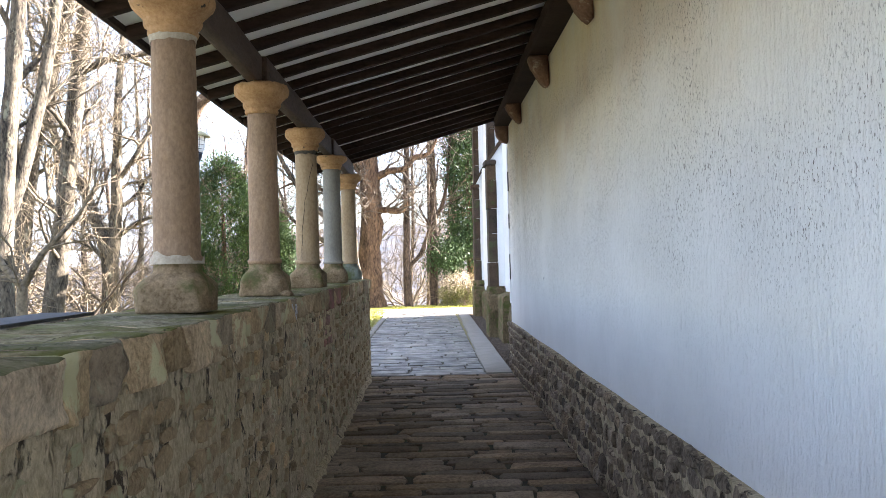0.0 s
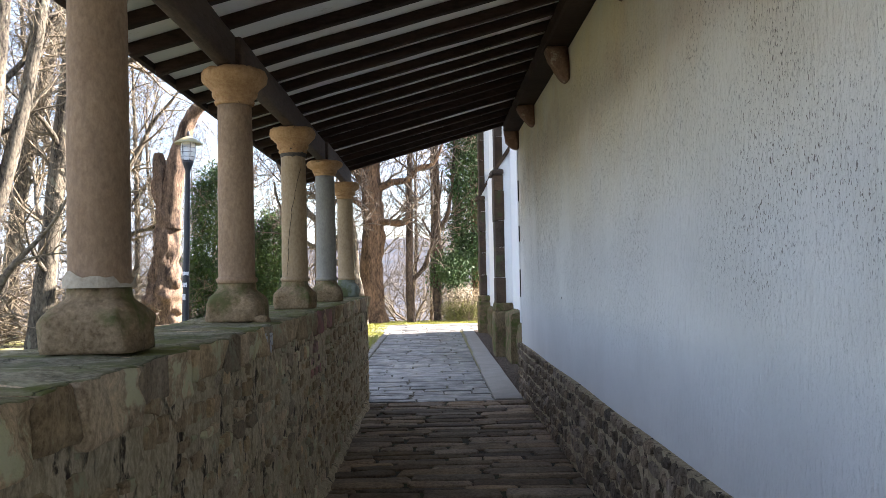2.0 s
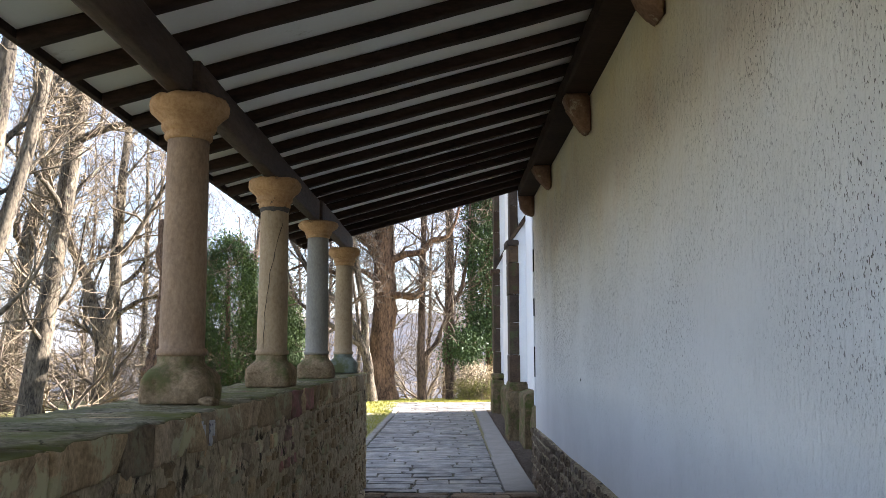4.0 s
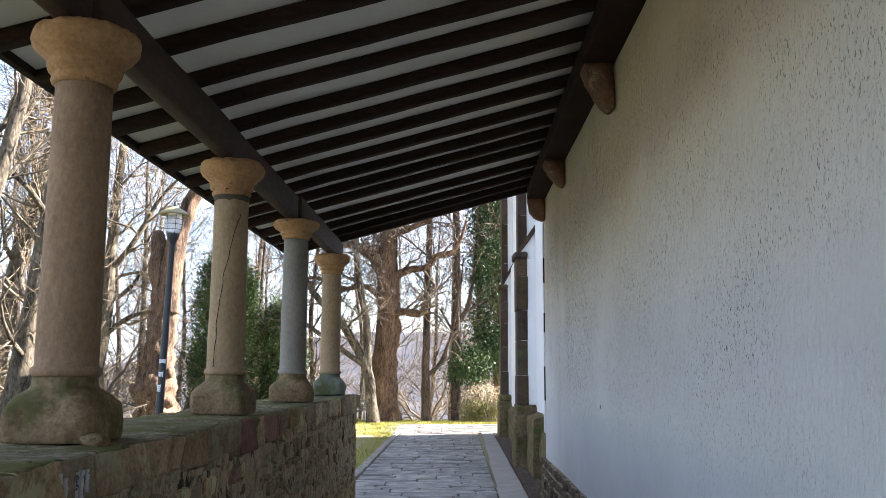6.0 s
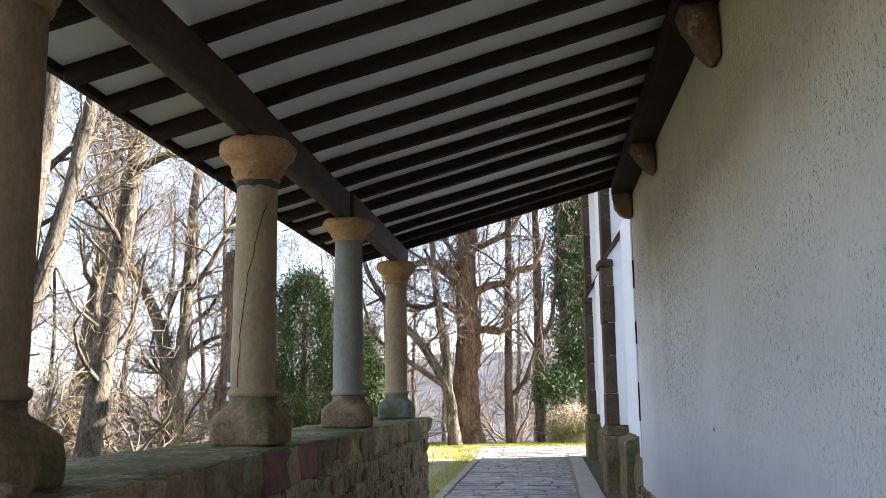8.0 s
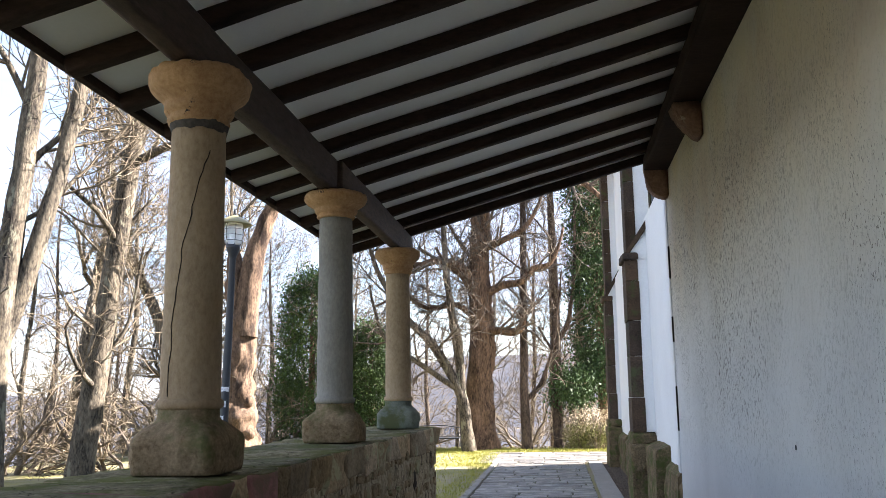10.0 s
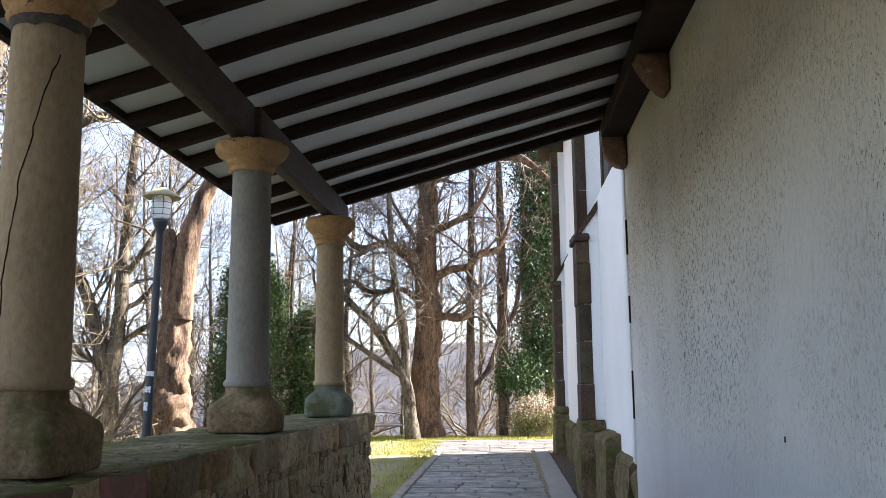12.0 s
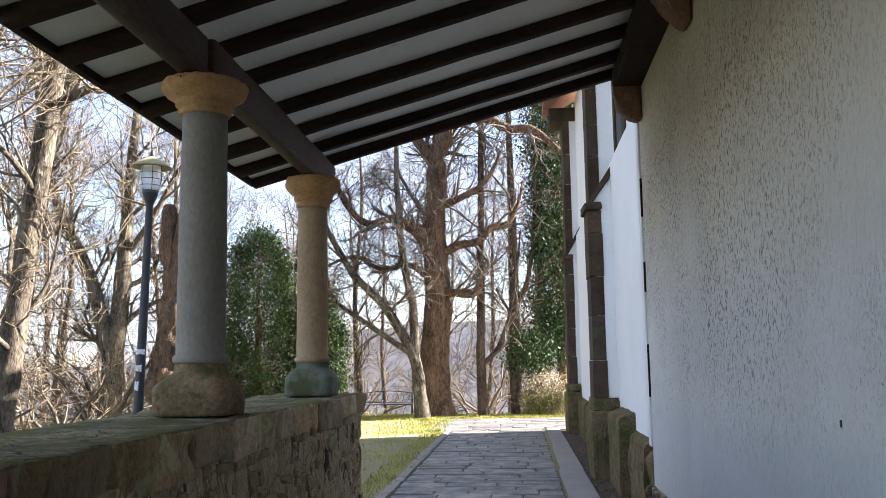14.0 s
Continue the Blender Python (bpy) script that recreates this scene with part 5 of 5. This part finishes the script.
def thuja(loc, height, radius, seed, label):
    rng = random.Random(seed)
    t = thing("cypress", loc, label, "evergreen tree", "garden cypresses")
    wood = Tubes()
    wood.add([Vector((0, 0, -0.2)), Vector((0.03, 0, height * 0.5)), Vector((0, 0, height * 0.9))], [0.14, 0.08, 0.02], 8)
    part("trunk", wood.mesh("trunk", M_OAK), M_OAK, t)
    centres = []
    n = int(330 * height / 5)
    for k in range(n):
        f = (k + rng.random()) / n
        z = 0.15 + f * (height - 0.25)
        env = radius * min(1.0, 0.8 + f * 0.9) * math.sqrt(max(0.0, 1 - max(0, (f - 0.5) / 0.5) ** 2.6)) + 0.04
        a = rng.uniform(0, 2 * math.pi)
        r = env * math.sqrt(rng.uniform(0.35, 1.0)) * (1 + 0.22 * noise.noise((math.cos(a) * 2 + seed, math.sin(a) * 2, z * 1.3)))
        centres.append((r * math.cos(a), r * math.sin(a), z))
    part("foliage", leaf_cloud("foliage", M_THUJA, centres, 95, 0.085, (0.13, 0.13, 0.20), seed, 0.24, -0.9), M_THUJA, t, "dense dark green sprays")
    if height > 4:
        wood2, bare = Tubes(), Tubes()
        for k in range(22):
            a = rng.uniform(0, 2 * math.pi)
            d = Vector((math.cos(a), math.sin(a), rng.uniform(-0.2, 0.6))).normalized()
            grow(wood2, bare, Vector((math.cos(a) * radius * 0.5, math.sin(a) * radius * 0.5, height * rng.uniform(0.62, 0.95))), d, 0.016, rng.uniform(0.6, 1.0), 2, rng, SPEC_TANGLE)
        part("dry_vine", bare.mesh("dry_vine", M_TWIG, False), M_TWIG, t, "dry bare climber twigs")
        part("vine_stem", wood2.mesh("vine_stem", M_TWIG), M_TWIG, t)
    return t


thuja((-7.0, 30.0, -0.1), 5.2, 1.0, 5, "dense dark green columnar cypress with an uneven top")
thuja((-5.35, 30.6, -0.1), 3.7, 0.62, 6, "smaller dark green columnar cypress beside a taller one")


def ivy_tree():
    t = thing("ivy_tree", (1.42, 31.0, -0.1), "tall tree smothered in dark hanging ivy with dry twigs", "evergreen tree")
    wood, twigs = Tubes(), Tubes()
    rng = random.Random(90)
    line = smooth_line([(0, 0, -0.3), (0.05, 0, 3), (0.0, 0.1, 7), (0.1, 0, 11)], 6)
    wood.add(line, [0.22 - 0.16 * i / len(line) for i in range(len(line))], 9)
    for k in range(26):
        z = rng.uniform(3.2, 8.5)
        d = Vector((rng.uniform(-1, 0.6), rng.uniform(-1, 0.3), rng.uniform(-0.6, 0.3))).normalized()
        grow(wood, twigs, Vector((0, 0, z)), d, 0.022, rng.uniform(0.9, 1.5), 2, rng, dict(SPEC_TANGLE, trop=(0, 0, -0.08, -0.06, -0.05)))
    part("trunk", wood.mesh("trunk", M_OAK), M_OAK, t)
    part("brushwood", twigs.mesh("brushwood", M_TWIG, False), M_TWIG, t)
    centres = []
    for k in range(470):
        z = 1.7 + 8.3 * rng.random()
        r = (0.85 + 0.35 * noise.noise((z * 1.1, 0, 0))) * math.sqrt(rng.random()) * (1.0 if z > 3.2 else 0.75)
        a = rng.uniform(0, 2 * math.pi)
        centres.append((r * math.cos(a), r * math.sin(a), z))
    for k in range(60):
        a, r = rng.uniform(0, 2 * math.pi), 0.55 * math.sqrt(rng.random())
        centres.append((-0.95 + r * math.cos(a), -0.6 + r * math.sin(a), 1.75 + rng.uniform(-0.3, 0.4)))
    part("foliage", leaf_cloud("foliage", M_IVY, centres, 80, 0.085, (0.17, 0.17, 0.24), 91, 0.3, 1.3), M_IVY, t, "dark hanging ivy leaves")


def garden_bush():
    t = thing("garden_bush", (0.95, 30.0, -0.05), "yellow-green clipped bush with dry pale tips", "bush")
    wood, twigs = Tubes(), Tubes()
    rng = random.Random(17)
    centres, tips = [], []
    for k in range(46):
        x, y = rng.uniform(-0.62, 0.62), rng.uniform(-0.4, 0.4)
        grow(wood, twigs, Vector((x * 0.7, y, -0.1)), Vector((x * 0.3, y * 0.3, 1)).normalized(), 0.014, rng.uniform(0.75, 1.15), 2, rng, dict(SPEC_TANGLE, wob=(0.1, 0.1, 0.1, 0.15, 0.2), trop=(0, 0, 0.1, 0.1, 0.1), kids=(3, 3, 3, 2, 0)))
    for k in range(150):
        centres.append((rng.uniform(-0.62, 0.62), rng.uniform(-0.42, 0.42), rng.uniform(0.05, 0.62)))
    for k in range(170):
        x, y = rng.uniform(-0.62, 0.62), rng.uniform(-0.42, 0.42)
        tips.append((x, y, rng.uniform(0.55, 1.15) - 0.25 * abs(x)))
    part("stem", twigs.mesh("stem", M_TWIG, False), M_TWIG, t)
    part("foliage", leaf_cloud("foliage", M_BUSH, centres, 42, 0.05, (0.07, 0.07, 0.08), 18, 0.3), M_BUSH, t)
    part("dry_tip", leaf_cloud("dry_tip", M_BUSH_TIP, tips, 14, 0.045, (0.06, 0.06, 0.08), 19, 0.3), M_BUSH_TIP, t, "dry pale tips")


ivy_tree()
garden_bush()


# ---- park lamp ----
def park_lamp():
    t = thing("park_lamp", (-4.36, 16.3, -0.05), "leaning dark park lamp with a glass lantern and a flat hat", "street lamp")
    t.matrix_world = pose(-4.32, 16.3, -0.05, 0, 1.6, 0)
    part("post", lathe([(0.085, -0.1), (0.085, 0.12), (0.062, 0.16), (0.058, 1.0), (0.05, 2.4), (0.044, 3.42), (0.05, 3.44), (0.075, 3.5), (0.095, 3.56), (0.1, 3.6)], 24), M_IRON, t, "dark painted steel post", True)
    gl = part("lantern", lathe([(0.095, 3.605), (0.115, 3.63), (0.125, 3.72), (0.128, 3.84), (0.118, 3.90)], 28), M_GLASS, t, "ribbed clear glass lantern", True)
    gl.visible_shadow = False
    for z in (3.66, 3.74, 3.82):
        tb = Tubes()
        tb.add([Vector((0.13 * math.cos(a * math.pi / 12), 0.13 * math.sin(a * math.pi / 12), z)) for a in range(25)], [0.004] * 25, 5)
        part("cage_ring", tb.mesh("cage_ring", M_IRON), M_IRON, gl)
    for k in range(6):
        a = k * math.pi / 3
        tb = Tubes()
        tb.add([Vector((r * math.cos(a), r * math.sin(a), z)) for r, z in ((0.1, 3.6), (0.131, 3.72), (0.132, 3.84), (0.12, 3.91))], [0.004] * 4, 5)
        part("cage_bar", tb.mesh("cage_bar", M_IRON), M_IRON, gl)
    part("hat", lathe([(0.13, 3.90), (0.235, 3.885), (0.24, 3.892), (0.20, 3.93), (0.11, 3.985), (0.05, 4.01), (0.045, 4.02)], 32), M_BRASS, t, "greenish flat metal hat", True)
    part("finial", lathe([(0.018, 4.015), (0.025, 4.03), (0.022, 4.08), (0.012, 4.11)], 14), M_IRON, t, "", True)
    for z, h, w in ((1.62, 0.06, 12), (1.42, 0.075, 9), (1.20, 0.10, 7)):
        bm = bmesh.new()
        cols = [[bm.verts.new((0.0592 * math.cos(-2.6 + k * 0.2), 0.0592 * math.sin(-2.6 + k * 0.2), zz + 0.012 * noise.noise((k * 0.9, zz * 9, 1)))) for zz in (z, z + h)] for k in range(w)]
        for p, q in zip(cols, cols[1:]):
            bm.faces.new((p[0], q[0], q[1], p[1]))
        part("sticker", bm, M_STICKER, t, "torn paper sticker round the post")


park_lamp()


# ---- wrought-iron bench ----
def iron_bench():
    t = thing("garden_bench", (-3.55, 31.0, -0.12), "black wrought-iron bench with a lattice back", "bench")
    L = 0.78
    for k in range(5):
        part("slat", rounded_box(-L, L, -0.2 + k * 0.085, -0.135 + k * 0.085, 0.36, 0.385, 0.006), M_IRON, t)
    fr = Tubes()
    fr.add([Vector((-L, 0.24, 0.42)), Vector((-L, 0.28, 0.66)), Vector((-L * 0.5, 0.29, 0.72)), Vector((0, 0.3, 0.74)), Vector((L * 0.5, 0.29, 0.72)), Vector((L, 0.28, 0.66)), Vector((L, 0.24, 0.42))], [0.014] * 7, 7)
    fr.add([Vector((-L, 0.24, 0.42)), Vector((L, 0.24, 0.42))], [0.012] * 2, 7)
    back = part("back_frame", fr.mesh("back_frame", M_IRON), M_IRON, t)
    ring = Tubes()
    ring.add([Vector((0.075 * math.cos(a * math.pi / 8), 0.27, 0.55 + 0.11 * math.sin(a * math.pi / 8))) for a in range(17)], [0.008] * 17, 5)
    ring_me = ring.mesh("scroll", M_IRON)
    for k in range(10):
        ob = part("scroll", ring_me, M_IRON, back)
        ob.location = (-L + 0.09 + k * (2 * L - 0.18) / 9, 0, 0)
    for sx in (-1, 1):
        lg = Tubes()
        lg.add([Vector((sx * L, -0.2, 0.0)), Vector((sx * L, -0.17, 0.2)), Vector((sx * L, -0.2, 0.37))], [0.016] * 3, 7)
        part("front_leg", lg.mesh("leg", M_IRON), M_IRON, t)
        lg = Tubes()
        lg.add([Vector((sx * L, 0.3, 0.0)), Vector((sx * L, 0.22, 0.2)), Vector((sx * L, 0.24, 0.44))], [0.016] * 3, 7)
        part("back_leg", lg.mesh("leg", M_IRON), M_IRON, t)
        arm = Tubes()
        arm.add(smooth_line([(sx * L, 0.25, 0.6), (sx * L, 0.0, 0.64), (sx * L, -0.22, 0.6), (sx * L, -0.26, 0.5), (sx * L, -0.2, 0.44), (sx * L, -0.14, 0.5)], 5), [0.014] * 26, 6)
        part("armrest", arm.mesh("armrest", M_IRON), M_IRON, t, "scrolled armrest")


iron_bench()


# ---- pieces of floor, path, walls ----
def slab_shapes(name, material, n, seed, loose=1.0):
    """Unit paving slabs (1 x 1, top at z 0), with worn edges; shared by many pieces."""
    rng = random.Random(seed)
    out = []
    for s in range(n):
        bm = bmesh.new()
        rim, top = [], []
        for cx, cy in ((-0.5, -0.5), (-0.17, -0.5), (0.17, -0.5), (0.5, -0.5), (0.5, 0), (0.5, 0.5), (0.17, 0.5), (-0.17, 0.5), (-0.5, 0.5), (-0.5, 0)):
            jx, jy = rng.uniform(-0.10, 0.03) * loose, rng.uniform(-0.24, 0.10) * loose
            k = 1 - rng.uniform(0, 0.12) * loose if abs(cx) == 0.5 and cy else 1.0
            x, y = cx * (1 + jx) * k, cy * (1 + jy) * k
            rim.append(bm.verts.new((x, y, -1)))
            top.append(bm.verts.new((x * 0.97, y * (1 - 0.10 * loose), rng.uniform(-0.3, 0.0))))
        mid_ring = []
        for k in range(10):
            q = rim[k].co
            mid_ring.append(bm.verts.new((q.x, q.y, -0.35)))
        for k in range(10):
            j = (k + 1) % 10
            bm.faces.new((rim[k], rim[j], mid_ring[j], mid_ring[k]))
            bm.faces.new((mid_ring[k], mid_ring[j], top[j], top[k]))
        c = bm.verts.new((0, 0, rng.uniform(-0.05, 0.12)))
        for k in range(10):
            bm.faces.new((top[k], top[(k + 1) % 10], c))
        out.append(mesh_of(name, bm, material))
    return out


def pave(parent, name, shapes, x0, x1, y0, y1, dy, dx, thick, z, seed, limit_y=None, material=None, skew=0.0, gap=0.008):
    rng = random.Random(seed)
    y, spare = y0, []
    while y < y1 - 0.05:
        h = rng.uniform(*dy)
        if y1 - y - h < dy[0] * 0.6:
            h = y1 - y
        x = x0 + rng.uniform(-0.3, 0.0)
        while x < x1 - 0.02:
            w = rng.uniform(*dx)
            a, b = max(x, x0), min(x + w, x1)
            if x1 - b < 0.1:
                b = x1
            if b - a > 0.06:
                split = rng.random() < 0.13 and h > 0.15
                for k in range(2 if split else 1):
                    hh = h / 2 if split else h
                    yy = y + hh * (k + 0.5)
                    yy += 0.03 * noise.noise((a * 1.6, yy * 0.9, seed)) + rng.uniform(-0.012, 0.012)
                    hh *= rng.uniform(0.88, 1.1)
                    m = scaled((a + b) / 2, yy + skew * ((a + b) / 2), z + rng.uniform(-0.007, 0.005), b - a - gap, hh - gap * 0.8, thick, rng.uniform(-1.2, 1.2), rng.uniform(-0.6, 0.6), rng.uniform(-2.2, 2.2))
                    me = shapes[rng.randrange(len(shapes))]
                    if limit_y is None or limit_y[0] <= yy <= limit_y[1]:
                        piece(name, me, parent, m)
                    else:
                        spare.append((me, m))
            x = b if b > x + 0.06 else x + w
        y += h
    if spare:
        joined(name + "_rest", parent, spare, material)


flags = slab_shapes("flagstone", M_FLAG, 14, 1)
pave(floor, "flagstone", flags, PAR_IN + 0.0, DADO_X + 0.02, BACK, FLOOR_END, (0.10, 0.23), (0.24, 0.82), 0.03, 0.0, 2, (4.9, 20.0), M_FLAG)
slates = slab_shapes("path_slab", M_SLATE, 14, 3, 0.5)
pave(path, "path_slab", slates, -1.22, 0.66, FLOOR_END + 0.01, 24.88, (0.17, 0.42), (0.32, 1.1), 0.03, 0.0, 4, (0.0, 20.5), M_SLATE)
pave(path, "sunlit_slab", slates, -1.7, 3.1, 24.92, 28.5, (0.35, 0.6), (0.5, 1.1), 0.03, 0.0, 5)
edging = slab_shapes("edging_stone", M_KERB, 4, 6)
rng = random.Random(15)
y = FLOOR_END + 0.5
while y < 24.8:
    h = rng.uniform(0.35, 0.7)
    piece("edging_stone", edging[rng.randrange(4)], path, scaled(-1.29 - rng.uniform(0, 0.015), y + h / 2, 0.012, 0.11, h - 0.012, 0.06, 0, rng.uniform(-2, 2), rng.uniform(-1, 1)))
    y += h

# rubble of the parapet's inner face
rubble = stone_shapes("stone", M_STONE, 14, 9, 21, 0.026, 0.07, 0.34)
pink = stone_shapes("painted_stone", M_STONE_PINK, 3, 9, 22, 0.036, 0.10, 0.3)


def rubble_face(parent, name, shapes, x, y0, y1, z0, z1, dz, dy, sign, seed, limit_y, material, pinks=None, keep=1.0):
    """Rough courses of stones on a face that looks towards +x or -x (sign)."""
    rng = random.Random(seed)
    spare, z = [], z0
    while z < z1 - 0.04:
        h = rng.uniform(*dz)
        if z1 - z - h < dz[0] * 0.7:
            h = z1 - z
        y = y0 - rng.uniform(0, 0.2)
        while y < y1:
            w = rng.uniform(*dy)
            if rng.random() < 0.16:
                w *= 0.5
            b = min(y + w, y1)
            if b - max(y, y0) > 0.05 and rng.random() < keep:
                yy = (max(y, y0) + b) / 2
                hz = h * rng.uniform(0.82, 1.12)
                zc = z + h / 2 + 0.03 * noise.noise((yy * 0.9, z * 2, seed))
                m = scaled(x + rng.uniform(-0.014, 0.006) * sign, yy, zc, 1.0, b - max(y, y0) - 0.006, hz - 0.006, rng.uniform(-7, 7), 0, 180 if sign < 0 else 0)
                m = m @ Matrix.Diagonal((rng.uniform(0.5, 1.05), 1, 1, 1))
                use = shapes
                if pinks and 6.8 < yy < 8.5 and zc > 0.82 and rng.random() < 0.6:
                    use = pinks
                me = use[rng.randrange(len(use))]
                if limit_y[0] <= yy <= limit_y[1]:
                    piece(name, me, parent, m)
                else:
                    spare.append((me, m))
            y = b if b > y else y + w
        z += h
    if spare:
        joined(name + "_rest", parent, spare, material)


rubble_face(parapet, "stone", rubble, PAR_IN - 0.026, 0.5, PAR_END - 0.02, 0.0, PAR_TOP - 0.12, (0.06, 0.125), (0.07, 0.25), 1, 23, (4.3, 7.6), M_STONE, pink, 0.9)
# end of the parapet
rng = random.Random(26)
z = 0.0
while z < PAR_TOP - 0.15:
    h = rng.uniform(0.16, 0.28)
    h = min(h, PAR_TOP - 0.1 - z)
    x = PAR_OUT + 0.02
    while x < PAR_IN - 0.06:
        w = min(rng.uniform(0.2, 0.36), PAR_IN - 0.01 - x)
        piece("end_stone", rubble[rng.randrange(14)], parapet, scaled(x + w / 2, PAR_END - 0.03, z + h / 2, 1, w, h, 0, 0, 90))
        x += w
    z += h
# coping: stones of uneven depth whose rough ends show on the face and whose tops are mossy
rng = random.Random(27)
y = 0.4
while y < PAR_END - 0.1:
    L = rng.uniform(0.17, 0.44)
    if PAR_END + 0.02 - y - L < 0.25:
        L = PAR_END + 0.02 - y
    deep = rng.uniform(0.125, 0.17)
    bm = rounded_box(PAR_OUT - 0.02, PAR_IN + rng.uniform(-0.008, 0.012), y + 0.004, y + L - 0.004, PAR_TOP - deep, PAR_TOP, 0.016, 2)
    bmesh.ops.subdivide_edges(bm, edges=[e for e in bm.edges if e.calc_length() > 0.12], cuts=5, use_grid_fill=True)
    for q in bm.verts:
        if q.co.x > -1.1:
            q.co.x += 0.03 * noise.noise((q.co.y * 7, q.co.z * 5, 1)) + 0.022 * noise.noise((q.co.y * 19, q.co.z * 15, 1))
        if q.co.z > PAR_TOP - 0.03:
            q.co.z += 0.012 * noise.noise((q.co.x * 6, q.co.y * 6, 2)) + 0.005 * noise.noise((q.co.x * 18, q.co.y * 18, 2)) - 0.006
    me = mesh_of("coping_stone", bm, M_COPING)
    me.materials.append(M_STONE_PINK if 6.6 < y < 8.3 and rng.random() < 0.6 else M_STONE)
    me.polygons.foreach_set("material_index", [0 if p.normal.z > 0.6 else 1 for p in me.polygons])
    me.polygons.foreach_set("use_smooth", [True] * len(me.polygons))
    part("coping_stone", me, M_COPING, parapet)
    y += L
bm = bmesh.new()
box(bm, PAR_OUT - 0.02, PAR_IN, BACK, 0.39, PAR_TOP - 0.2, PAR_TOP)
part("coping_rest", bm, M_COPING, parapet)

# dado stones
dado_shapes = stone_shapes("dado_stone", M_DADO, 7, 8, 33, 0.035, 0.12, 0.2)
rubble_face(dado, "dado_stone", dado_shapes, DADO_X + 0.016, 2.5, 12.0, 0.0, DADO_Z, (0.075, 0.14), (0.08, 0.24), -1, 34, (4.9, 9.6), M_DADO)

# gravel
rng = random.Random(44)
pebbles = []
for s in range(5):
    bm = bmesh.new()
    bmesh.ops.create_icosphere(bm, subdivisions=1, radius=0.5)
    for q in bm.verts:
        q.co *= 1 + 0.5 * noise.noise((q.co.x * 3 + s * 5, q.co.y * 3, q.co.z * 3))
    pebbles.append(mesh_of("pebble", bm, M_GRAVEL))
items = []
for k in range(6500):
    y = 12.05 + 12.6 * rng.random() ** 1.3
    k = rng.uniform(0.018, 0.045)
    items.append((pebbles[rng.randrange(5)], scaled(rng.uniform(1.01, 1.34), y, -0.04 + k * 0.2 + rng.uniform(0, 0.012), k, k * rng.uniform(0.7, 1.2), k * 0.7, rng.uniform(0, 90), rng.uniform(0, 90), rng.uniform(0, 360))))
joined("gravel", None, items, M_GRAVEL, "loose brown gravel along the church plinth")
bpy.data.objects["gravel"]["category"] = "gravel"

# grass: blades on the lawn, thicker along the path's edge and the sunlit rim
rs = np.random.RandomState(9)
n = 34000
gx = np.concatenate([-1.36 - np.abs(rs.normal(0, 1.0, n // 2)), rs.uniform(-6.5, 3.4, n // 2)])
gy = np.concatenate([rs.uniform(11.6, 30.5, n // 2), 28.55 + np.abs(rs.normal(0, 1.0, n // 2))])
keep = (rs.rand(len(gx)) < np.where(gy < 24, np.where(gx > -1.75, 0.6, 0.12), 1.0)) & (gx > -12) & ((gx < -1.4) | (gy > 28.6)) & (gy < 31.5)
gx, gy = gx[keep], gy[keep]
pts = [(float(a), float(b), ground_height(float(a), float(b))) for a, b in zip(gx, gy)]
blades = leaf_cloud("grass", M_GRASSBLADE, pts, 1, 0.06, (0.01, 0.01, 0.0), 10, 0.09, -2.2)
tagged(new("grass", blades), "short yellow-green winter grass with bare patches", "grass", kind="stuff")
